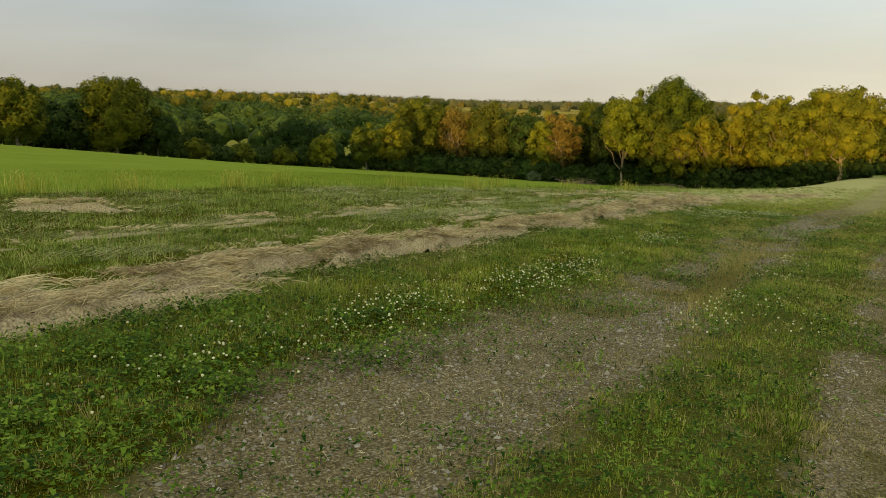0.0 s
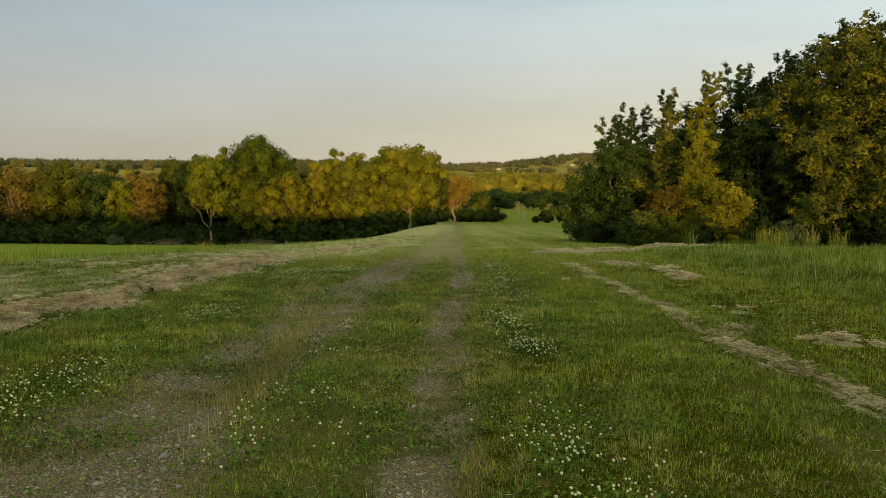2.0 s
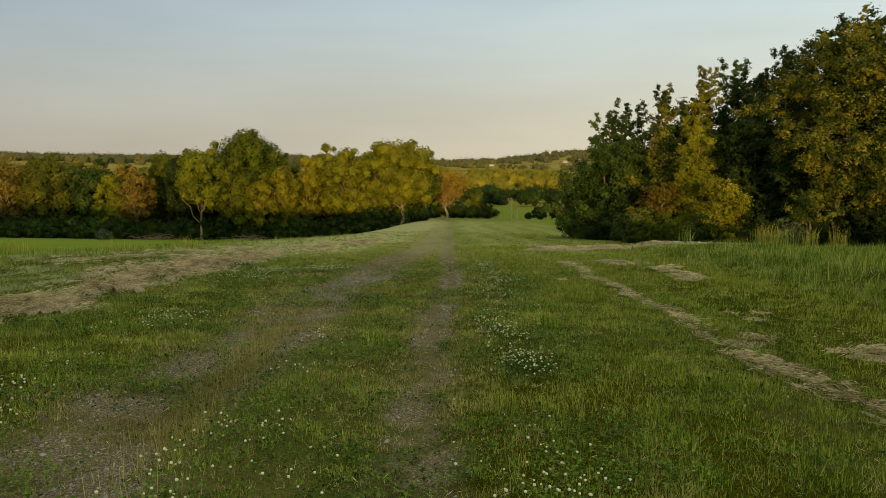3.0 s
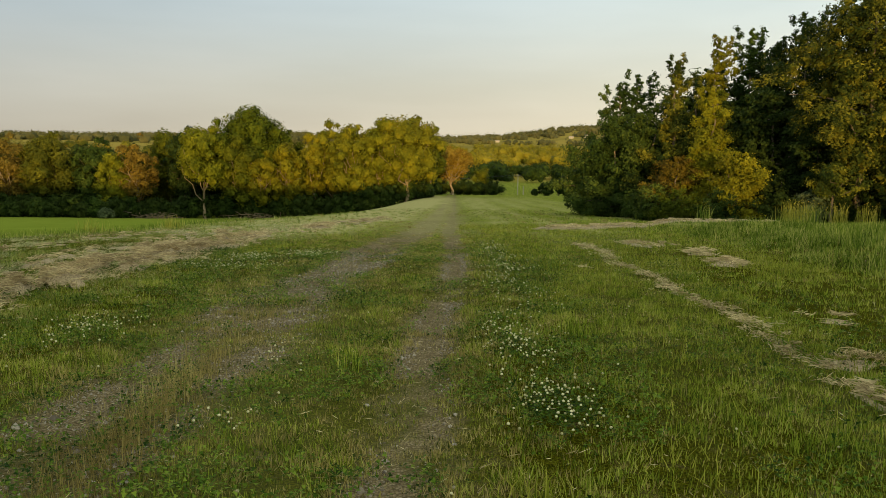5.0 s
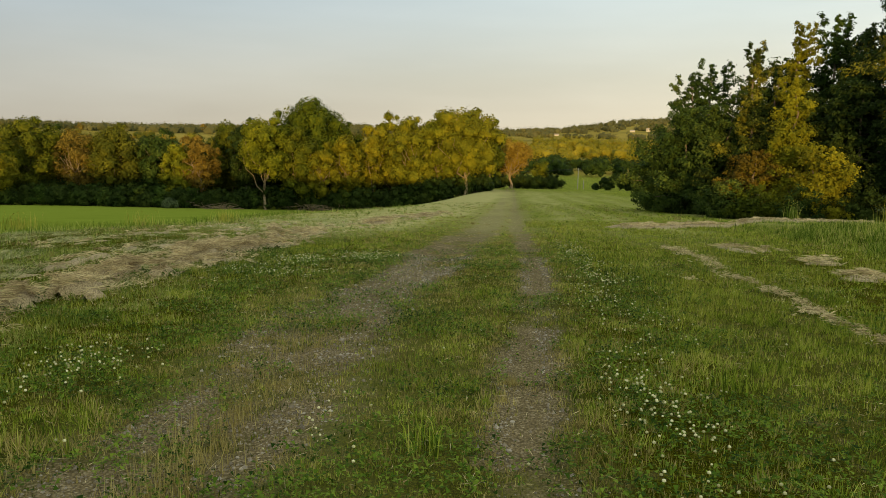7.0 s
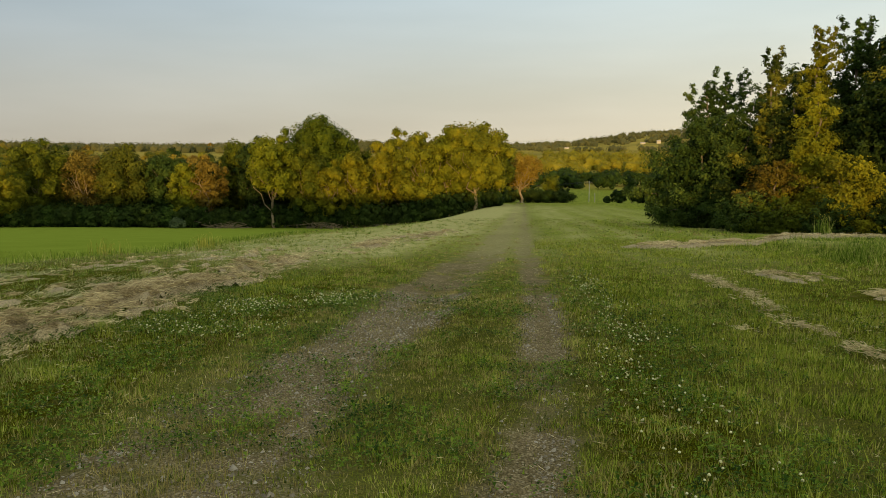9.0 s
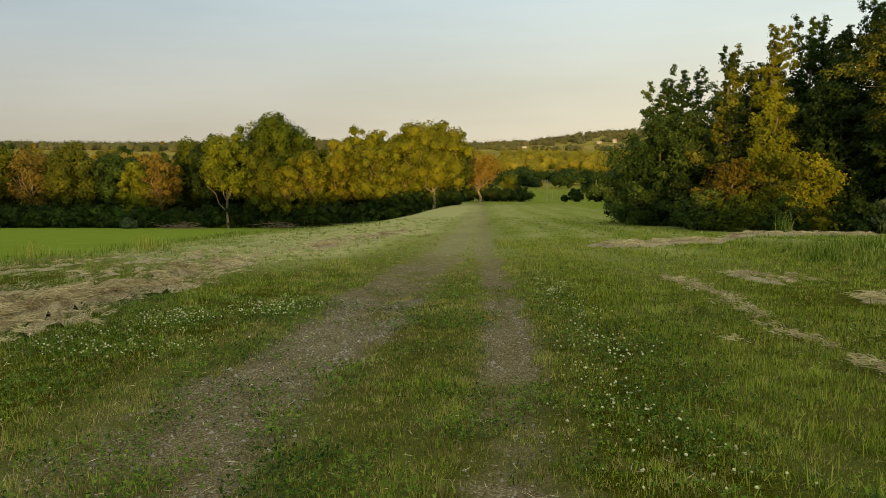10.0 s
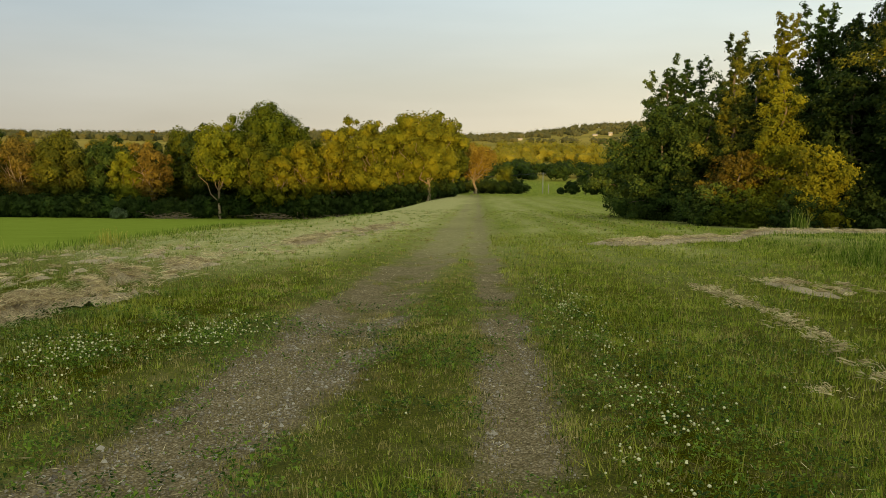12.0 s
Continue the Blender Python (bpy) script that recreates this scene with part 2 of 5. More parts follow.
LEAF_GOLD = leafy("leaf_golden_woods", [(0.1, (0.07, 0.075, 0.01)), (0.5, (0.165, 0.15, 0.014)), (0.9, (0.26, 0.215, 0.022))], patch=0.03, grainy=0.3)
# dark green to gold by noise: shaded and sunlit crowns put into colour
LEAF_SLOPE = leafy("leaf_slope_sun_shade", [(0.28, (0.025, 0.038, 0.008)), (0.45, (0.06, 0.07, 0.011)), (0.6, (0.13, 0.115, 0.014)), (0.76, (0.22, 0.155, 0.02))], patch=0.045, grainy=0.12)
# muted, bluer leaf tone: distance haze put into the hill woods' colour
LEAF_HILL = leafy("leaf_hill_woods_hazed", [(0.1, (0.05, 0.056, 0.024)), (0.5, (0.09, 0.09, 0.036)), (0.9, (0.14, 0.13, 0.052))], patch=0.01, grainy=0.3)
BARK = woody("bark_grey_brown", (0.06, 0.045, 0.032), (0.2, 0.16, 0.12))
# tan bark lighter than BARK_PALE: low sun on trunks put into the colour
BARK_LIT = woody("bark_sunlit_tan", (0.14, 0.1, 0.06), (0.32, 0.245, 0.16))
BARK_PALE = woody("bark_pale", (0.11, 0.08, 0.05), (0.27, 0.2, 0.13))

GRASS = leafy("grass_blades", [(0.05, (0.034, 0.066, 0.006)), (0.4, (0.18, 0.244, 0.02)), (0.75, (0.33, 0.38, 0.042)), (1.0, (0.52, 0.5, 0.12))], 0.35, 2.4, grainy=0.95)
# underlayer darker than GRASS, shade among tufts in its colour, plus brown litter
GRASS_LOW = leafy("grass_underlayer_shaded", [(0.08, (0.03, 0.05, 0.006)), (0.45, (0.135, 0.153, 0.016)), (0.7, (0.25, 0.235, 0.037)), (0.85, (0.3, 0.24, 0.08)), (1.0, (0.46, 0.37, 0.16))], 0.3, 2.4, grainy=1.0)
GRASS_DULL = leafy("grass_mown", [(0.1, (0.045, 0.075, 0.01)), (0.4, (0.14, 0.2, 0.026)), (0.7, (0.28, 0.33, 0.06)), (0.95, (0.5, 0.46, 0.17))], 0.35, 1.8, grainy=0.7)
GRASS_BRIGHT = leafy("grass_yellow_green", [(0.1, (0.065, 0.088, 0.008)), (0.5, (0.23, 0.255, 0.024)), (0.9, (0.41, 0.4, 0.065))], 0.4, 1.6, grainy=0.8)
GRASS_MAT = leafy("grass_cut", [(0.1, (0.16, 0.18, 0.07)), (0.5, (0.32, 0.33, 0.14)), (0.9, (0.55, 0.5, 0.27))], 0.3, 1.2, grainy=0.6)
GRASS_TALL = leafy("grass_tall", [(0.1, (0.04, 0.075, 0.008)), (0.4, (0.125, 0.19, 0.018)), (0.7, (0.25, 0.31, 0.04)), (0.95, (0.5, 0.46, 0.14))], 0.4, 1.4, grainy=0.9)
GRASS_DRY = leafy("grass_straw", [(0.1, (0.14, 0.105, 0.034)), (0.5, (0.31, 0.245, 0.078)), (0.9, (0.5, 0.42, 0.16))], 0.3, 0.8)
CLOVER = leafy("clover_leaf", [(0.1, (0.015, 0.038, 0.005)), (0.5, (0.068, 0.125, 0.011)), (0.95, (0.175, 0.245, 0.028))], 0.25, 1.5, grainy=0.85)
CROP = leafy("crop_blades", [(0.1, (0.1, 0.135, 0.012)), (0.5, (0.17, 0.215, 0.024)), (0.9, (0.24, 0.28, 0.038))], 0.4, 0.08)
GRASS_YELLOW = leafy("grass_yellow", [(0.1, (0.16, 0.17, 0.02)), (0.5, (0.33, 0.31, 0.045)), (0.9, (0.5, 0.44, 0.1))], 0.4, 0.8)
HAY = leafy("hay_strands", [(0.1, (0.27, 0.2, 0.11)), (0.5, (0.57, 0.46, 0.27)), (0.9, (0.8, 0.68, 0.43))], 0.15, 1.2, grainy=0.8)
HAY_BED = plain("hay_bed", [(0.3, (0.12, 0.092, 0.05)), (0.5, (0.32, 0.25, 0.145)), (0.72, (0.52, 0.42, 0.255))], 55, island=False)
PETAL = plain("clover_blossom", [(0.2, (0.24, 0.23, 0.1)), (0.5, (0.5, 0.47, 0.27)), (0.9, (0.68, 0.64, 0.42))], 90)
YELLOW = plain("yellow_blossom", [(0.2, (0.42, 0.32, 0.03)), (0.8, (0.6, 0.48, 0.05))], 60)
STONE = plain("gravel_stone", [(0.1, (0.07, 0.057, 0.043)), (0.5, (0.19, 0.158, 0.122)), (0.9, (0.4, 0.36, 0.305))], 40)


def ground_material():
    m, nd, ln, b = shader("field_ground", 0.95, 0.0)
    g = nd.new("ShaderNodeNewGeometry")
    pos = g.outputs["Position"]

    def mask(name):
        n = nd.new("ShaderNodeAttribute")
        n.attribute_name = name
        return n.outputs["Fac"]

    fine, mid_, broad = fractal(nd, ln, 60, 3, pos), fractal(nd, ln, 5, 5, pos), fractal(nd, ln, 0.35, 4, pos)
    turf = blend(nd, ln, 0.5, ramp(nd, ln, mid_, [(0.3, (0.09, 0.135, 0.015)), (0.5, (0.155, 0.212, 0.023)), (0.72, (0.255, 0.29, 0.052))]),
                 ramp(nd, ln, broad, [(0.3, (0.13, 0.185, 0.02)), (0.7, (0.22, 0.26, 0.038))]))
    turf = blend(nd, ln, ramp(nd, ln, fine, [(0.35, (0, 0, 0)), (0.7, (0.5, 0.5, 0.5))]), turf, (0.19, 0.17, 0.06))
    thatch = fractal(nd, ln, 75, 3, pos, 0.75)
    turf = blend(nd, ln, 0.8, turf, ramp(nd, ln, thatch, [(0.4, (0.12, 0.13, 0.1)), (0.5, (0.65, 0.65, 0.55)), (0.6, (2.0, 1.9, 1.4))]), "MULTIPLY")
    # near turf multiplied darker: shade among the grass blades put into its colour
    turf = blend(nd, ln, mask("turf_unshaded"), blend(nd, ln, 1.0, turf, (0.33, 0.28, 0.16), "MULTIPLY"), turf)
    # combed streaks along the way of mowing, told apart far off
    mp = nd.new("ShaderNodeMapping")
    mp.inputs["Scale"].default_value = (1.0, 0.035, 1.0)
    ln.new(pos, mp.inputs["Vector"])
    streak = fractal(nd, ln, 0.55, 4, mp.outputs["Vector"])
    turf = blend(nd, ln, ramp(nd, ln, streak, [(0.48, (0, 0, 0)), (0.7, (0.3, 0.3, 0.3))]), turf, (0.25, 0.26, 0.09))
    vor = nd.new("ShaderNodeTexVoronoi")
    vor.inputs["Scale"].default_value = 70
    ln.new(pos, vor.inputs["Vector"])
    gaps = ramp(nd, ln, vor.outputs["Distance"], [(0.25, (1.25, 1.25, 1.25)), (0.75, (0.45, 0.45, 0.45))])
    grit = blend(nd, ln, 0.55, ramp(nd, ln, vor.outputs["Color"], [(0.2, (0.1, 0.074, 0.04)), (0.6, (0.25, 0.195, 0.115)), (0.9, (0.44, 0.37, 0.255))]),
                 ramp(nd, ln, mid_, [(0.3, (0.1, 0.075, 0.038)), (0.7, (0.2, 0.152, 0.086))]))
    grit = blend(nd, ln, 0.85, grit, gaps, "MULTIPLY")
    gm = nd.new("ShaderNodeMath")
    gm.operation = "MULTIPLY_ADD"
    gm.inputs[1].default_value = 0.9
    ln.new(mid_, gm.inputs[0])
    ln.new(mask("gravel"), gm.inputs[2])
    edge = ramp(nd, ln, gm.outputs[0], [(0.5, (0, 0, 0)), (1.1, (0.9, 0.9, 0.9))])
    col = blend(nd, ln, edge, turf, grit)
    col = blend(nd, ln, mask("straw"), col, ramp(nd, ln, mid_, [(0.3, (0.24, 0.24, 0.085)), (0.7, (0.42, 0.38, 0.17))]))
    crop = ramp(nd, ln, blend(nd, ln, 0.4, broad, mid_), [(0.3, (0.135, 0.178, 0.02)), (0.7, (0.19, 0.24, 0.033))])
    col = blend(nd, ln, mask("crop"), col, crop)
    far = ramp(nd, ln, fractal(nd, ln, 0.004, 3, pos), [(0.35, (0.15, 0.13, 0.035)), (0.5, (0.27, 0.21, 0.05)), (0.65, (0.18, 0.155, 0.04))])
    col = blend(nd, ln, mask("far"), col, far)
    ln.new(col, b.inputs["Base Color"])
    bump = nd.new("ShaderNodeBump")
    bump.inputs["Strength"].default_value, bump.inputs["Distance"].default_value = 0.5, 0.02
    ln.new(blend(nd, ln, 0.5, fine, vor.outputs["Distance"]), bump.inputs["Height"])
    ln.new(bump.outputs[0], b.inputs["Normal"])
    return m


GROUND = ground_material()


# ---- the ground, one sheet to the horizon ----
def spaced(lo, hi, step, out_lo, out_hi, growth):
    mid_ = np.arange(lo, hi, step)
    up, dn = [hi], [lo]
    s = step
    while up[-1] < out_hi:
        s *= growth
        up.append(up[-1] + s)
    s = step
    while dn[-1] > out_lo:
        s *= growth
        dn.append(dn[-1] - s)
    return np.concatenate([dn[:0:-1], mid_, up])


def build_ground():
    xs = spaced(-13, 10, 0.24, -3500, 3500, 1.11)
    ys = spaced(-1, 34, 0.24, -900, 4500, 1.08)
    X, Y = np.meshgrid(xs, ys)
    x, y = X.ravel(), Y.ravel()
    v = np.stack([x, y, land(x, y)], 1)
    nx, ny = len(xs), len(ys)
    i = (np.arange(ny - 1)[:, None] * nx + np.arange(nx - 1)).ravel()
    me = np_mesh("ground", v, np.stack([i, i + 1, i + nx + 1, i + nx], 1), GROUND, True)
    for name, val in (("gravel", bare(x, y)), ("straw", stripes(x, y)), ("turf_unshaded", ease(y, 17, 42) + (y < -5)), ("crop", (x < crop_edge(y)) * (y < 190) * 1.0), ("far", ease(y, 545, 620) + (x < -200) * 0.5)):
        at = me.attributes.new(name, "FLOAT", "POINT")
        at.data.foreach_set("value", np.clip(val, 0, 1).astype(np.float32))
    return tagged(new("ground", me), "sloping mown hay field with grass, worn track and distant valley", "field", kind="structure")


def stripes(x, y):
    """Pale lines of thin hay and combed stubble that run on down the field."""
    s = 0
    for c, w, k in ((-4.6, 1.2, 1.2), (-7.4, 1.0, 0.7), (-10.6, 1.0, 0.5), (2.9, 0.55, 0.6), (5.6, 0.6, 0.6), (9.5, 0.7, 0.45), (14, 0.8, 0.4), (19, 0.8, 0.35)):
        s = s + k * np.exp(-((x - c + 1.2 * (grain(y / 9, y * 0, 15) - 0.5)) / (w * (1 + y / 90))) ** 2)
    s = s + 0.5 * np.exp(-((x + 0.6) / 1.5) ** 2)
    return (1.15 + 0.9 * ease(-x, 2, 4)) * s * ease(y, 22, 36) * (1 - ease(y, 170, 235)) * (0.35 + 0.9 * rough(x * 0.8, y * 0.12, 19))


def bare(x, y):
    """How far the gravel shows: two wheel tracks, wide and worn on the left, narrow on the right."""
    wob = (rough(x * 0.9, y * 0.35, 11) - 0.5)
    wl_ = np.interp(y, [0, 2, 3.4, 4, 8, 12, 20, 40, 90], [0.5, 0.55, 0.85, 0.85, 0.78, 0.6, 0.58, 0.5, 0.4])
    left = 1 - ease(np.abs(x - rut_left(y) + wob * 0.6), wl_ * 0.55, wl_ * 1.25)
    right = 1 - ease(np.abs(x - rut_right(y) + wob * 0.45), 0.06, 0.36)
    patch = rough(x * 0.8, y * 0.45, 23)
    spot = rough(x * 2.6, y * 1.9, 29)
    near_ = 1 - ease(y, 5, 6.8)
    left = left * (0.33 + 0.32 * near_ + 0.72 * ease(patch * 0.45 + spot * 0.55, 0.38, 0.6)) * np.interp(y, [0, 6.5, 8, 12, 13.5, 21, 24], [1, 1, 0.8, 0.78, 1, 1, 0.9])
    right = right * (0.28 + 0.78 * ease(patch * 0.35 + spot * 0.65, 0.39, 0.6))
    return np.clip(np.maximum(left, right * 0.95), 0, 1) * (1 - 0.45 * ease(y, 26, 60)) + 0.4 * np.exp(-((x + 0.5) / 1.7) ** 2) * ease(y, 22, 45) * (1 - ease(y, 190, 240))


build_ground()


# ---- trees ----
def tube(points, radii, sides=6):
    """A tapered tube along a line of points: vertices and quads."""
    P, R = np.asarray(points, float), np.asarray(radii, float)
    d = np.gradient(P, axis=0)
    d /= np.linalg.norm(d, axis=1)[:, None]
    ref = np.where(np.abs(d[:, 2:3]) > 0.9, [[1.0, 0, 0]], [[0, 0, 1.0]])
    u = np.cross(d, ref)
    u /= np.linalg.norm(u, axis=1)[:, None]
    w = np.cross(d, u)
    ang = np.arange(sides) * 2 * math.pi / sides
    v = P[:, None] + R[:, None, None] * (np.cos(ang)[None, :, None] * u[:, None] + np.sin(ang)[None, :, None] * w[:, None])
    k = len(P)
    i, j = np.arange(k - 1)[:, None] * sides, np.arange(sides)[None]
    jn = (j + 1) % sides
    f = np.stack([i + j, i + jn, i + sides + jn, i + sides + j], 2).reshape(-1, 4)
    return v.reshape(-1, 3), f


def join(pieces):
    vs, fs, n = [], [], 0
    for v, f in pieces:
        vs.append(v)
        fs.append(np.asarray(f) + n)
        n += len(v)
    return np.concatenate(vs), np.concatenate(fs)


def bend(rng, a, b, wobble, k=6):
    """A crooked line from a to b."""
    t = np.linspace(0, 1, k)[:, None]
    p = np.asarray(a) * (1 - t) + np.asarray(b) * t
    off = rng.normal(0, wobble, (k, 3))
    off[0] = off[-1] = 0
    return p + off


def leaves(rng, centre, size, facing, wide=0.7, far=False):
    """Bent diamond leaves at the centres, each of two triangles, turned roughly to face the given way."""
    n = len(centre)
    nn = facing / (np.linalg.norm(facing, axis=1)[:, None] + 1e-9)
    a = np.cross(nn, rng.normal(0, 1, (n, 3)))
    a /= np.linalg.norm(a, axis=1)[:, None] + 1e-9
    s = np.cross(nn, a)
    size = size[:, None]
    v = np.stack([centre - a * size * 0.5, centre + s * size * wide * 0.5 + nn * size * 0.12, centre + a * size * 0.5, centre - s * size * wide * 0.5 + nn * size * 0.12], 1)
    if far:   # one triangle is enough for leaves far off
        return v[:, [0, 1, 3]].reshape(-1, 3) + 0.0, np.arange(3 * n).reshape(-1, 3)
    i = np.arange(n)[:, None] * 4
    return v.reshape(-1, 3), np.concatenate([i + [[0, 1, 2]], i + [[0, 2, 3]]])


def on_sphere(rng, n):
    d = rng.normal(0, 1, (n, 3))
    return d / np.linalg.norm(d, axis=1)[:, None]


def ico(k):
    bm = bmesh.new()
    bmesh.ops.create_icosphere(bm, subdivisions=k, radius=1.0)
    v, f = np.array([q.co[:] for q in bm.verts]), np.array([[q.index for q in p.verts] for p in bm.faces])
    bm.free()
    return v, f


OCTA = (np.array([(1, 0, 0), (-1, 0, 0), (0, 1, 0), (0, -1, 0), (0, 0, 1), (0, 0, -1)], float), np.array([(0, 2, 4), (2, 1, 4), (1, 3, 4), (3, 0, 4), (2, 0, 5), (1, 2, 5), (3, 1, 5), (0, 3, 5)]))
ICO = {0: OCTA, 1: ico(1)}


def mass(rng, lobes, shrink=0.78, k=1):
    """The dense inner foliage behind the outermost leaves: one uneven lump a bough."""
    lobes = np.asarray(lobes, float)
    v, f = ICO[k]
    n = len(lobes)
    out = lobes[:, None, :3] + v[None] * lobes[:, None, 3:] * shrink * rng.uniform(0.78, 1.14, (n, len(v), 1)) * rng.uniform(0.85, 1.1, (n, 1, 3))
    return out.reshape(-1, 3), (f[None] + (np.arange(n) * len(v))[:, None, None]).reshape(-1, 3)


def billow(rng, lobes, n, leaf, far=False, ragged=0.12):
    """Leaves over the outer skin of a crown made of overlapping rounded boughs (x, y, z, radius)."""
    lobes = np.asarray(lobes, float)
    share = lobes[:, 3] ** 1.8
    pick = rng.choice(len(lobes), int(n * 1.5), p=share / share.sum())
    d = on_sphere(rng, len(pick))
    d[:, 2] = np.where(rng.random(len(d)) < 0.6, np.abs(d[:, 2]), d[:, 2])
    # each bough is itself broken into small tufts
    knob = 1 + 0.24 * np.sin(d[:, 0] * 7 + pick * 1.7) * np.sin(d[:, 1] * 7 + pick * 2.3) * np.sin(d[:, 2] * 7 + pick * 0.9)
    c = lobes[pick, :3] + d * lobes[pick, 3:] * (knob + np.clip(rng.normal(0, ragged, len(pick)), -0.3, 0.2))[:, None]
    keep = np.ones(len(c), bool)
    for x, y, z, r in lobes:
        keep &= ((c - (x, y, z)) ** 2).sum(1) > (0.72 * r) ** 2
    c, d = c[keep][:n], d[keep][:n]
    face = d + rng.normal(0, 0.32, c.shape) + [0, 0, 0.15]
    return leaves(rng, c, leaf * rng.uniform(0.6, 1.35, len(c)) * (1.25 if far else 1), face, 1.1 if far else 0.75, far)


def dome_lobes(rng, z0, z1, width, count, flat=0.5):
    """Boughs inside a domed crown from z0 to z1: large ones within, small ones breaking the outline."""
    mid_h, half_up, half_dn = z0 + (z1 - z0) * flat, (z1 - z0) * (1 - flat), (z1 - z0) * flat
    sway = rng.uniform(0.8, 1.15, 9)
    out = []
    for k in range(count):
        c = 1 - 1.8 * (k + rng.uniform(0.1, 0.9)) / count
        ring = math.sqrt(max(0.0, 1 - c * c)) ** 0.8
        ang = k * 2.39996 + rng.uniform(-0.4, 0.4)
        r = width * (rng.uniform(0.11, 0.19) if k % 3 else rng.uniform(0.06, 0.11))
        f = (0.92 if k % 3 else 1.0) * sway[int((ang % 6.283) / 6.284 * 9)] * rng.uniform(0.85, 1.06)
        h = mid_h + c * f * ((half_up - r * 0.7) if c > 0 else (half_dn - r * 0.6))
        out.append((math.cos(ang) * ring * f * (width / 2 - r * 0.7), math.sin(ang) * ring * f * (width / 2 - r * 0.7), h, r))
    for k in range(5):
        out.append((rng.normal(0, 0.08) * width, rng.normal(0, 0.08) * width, z0 + (z1 - z0) * (0.2 + 0.12 * k), width * 0.2))
    return out


def outline(shape, u):
    """How far the boughs reach, as a share of the half width, at the height u of the crown."""
    if shape == "spire":
        return np.clip(1.15 * (1 - u) ** 0.95, 0.02, 1) * (0.8 + 0.2 * np.clip(u * 4, 0, 1))
    if shape == "broad":
        return np.clip(1 - np.clip((u - 0.5) / 0.5, 0, 1) ** 2.2, 0, 1) ** 0.6 * (0.7 + 0.3 * np.clip(u * 3, 0, 1))
    return np.sqrt(np.clip(1 - ((u - 0.45) / 0.56) ** 2, 0.02, 1))


def boughs(rng, z0, z1, width, count, shape, rise):
    """Boughs from the stem outwards: an array of start and end points, longest below, shortest at the top."""
    u = np.clip((np.arange(count) + rng.uniform(0, 1, count)) / count, 0, 1)
    ang = np.arange(count) * 2.39996 + rng.uniform(-0.5, 0.5, count)
    reach = width / 2 * outline(shape, u) * rng.uniform(0.5, 1.2, count) * (1 + 0.25 * np.sin(ang * 2 + u * 9 + rng.uniform(0, 6)))
    z = z0 + (z1 - z0) * u
    a = np.stack([0 * u, 0 * u, np.maximum(z - rise * reach, 0.05 * z1)], 1)
    b = np.stack([np.cos(ang) * reach, np.sin(ang) * reach, z], 1)
    return a, b


def spray_crown(rng, a, b, n, leaf, width):
    """Leaves in tufts on twigs to both sides of each bough, thicker towards its end."""
    ln_ = np.linalg.norm(b - a, axis=1)
    share = ln_ ** 1.3 + 0.25
    pick = rng.choice(len(a), n, p=share / share.sum())
    tufts = 9
    t = rng.uniform(0.3, 1.04, (len(a), tufts))
    side = np.cross(b - a, [0, 0, 1.0])
    side /= np.linalg.norm(side, axis=1)[:, None] + 1e-6
    hub = a[:, None] + (b - a)[:, None] * t[:, :, None] + side[:, None] * (rng.normal(0, 0.2, (len(a), tufts)) * (1.25 - t) * ln_[:, None])[:, :, None] + rng.normal(0, 0.05, (len(a), tufts, 3)) * ln_[:, None, None]
    size = rng.uniform(0.5, 1.3, (len(a), tufts)) * (0.028 * width + 0.09) * np.clip(ln_ / (0.3 * width), 0.4, 1)[:, None]
    q = rng.integers(0, tufts, n)
    c = hub[pick, q] + np.clip(rng.normal(0, 1, (n, 3)), -1.5, 1.5) * [1, 1, 0.62] * size[pick, q][:, None]
    face = (c - hub[pick, q]) / size[pick, q][:, None] * 0.5 + (b - a)[pick] / (ln_[pick, None] + 1e-6) * 0.5 + [0, 0, 0.35] + rng.normal(0, 0.36, (n, 3))
    core = np.concatenate([hub, size[:, :, None]], 2)[t < 0.82]
    return join([leaves(rng, c, leaf * 1.2 * rng.uniform(0.6, 1.35, n), face, 1.0, True), mass(rng, core, 0.78, 0)])


def stem_and_limbs(root, rng, height, trunk, bark, ends, top, fall=0.0):
    line = bend(rng, (0, 0, 0), (fall * top / height, 0, top), 0.012 * height, 7)
    v, f = tube(line, np.linspace(trunk, trunk * 0.3, 7) * [1.35, 1.05, 1, 1, 1, 1, 1], 8)
    stem = part("trunk", np_mesh("trunk", v, f, bark, True), root)
    for start, end in ends:
        k = int(np.clip(round(start[2] / top * 6), 1, 6))
        v, f = tube(bend(rng, line[k], end, 0.05 * float(np.linalg.norm(np.asarray(end) - line[k])), 5), np.linspace(trunk * 0.45, trunk * 0.08, 5), 5)
        part("limb", np_mesh("limb", v, f, bark, True), stem)


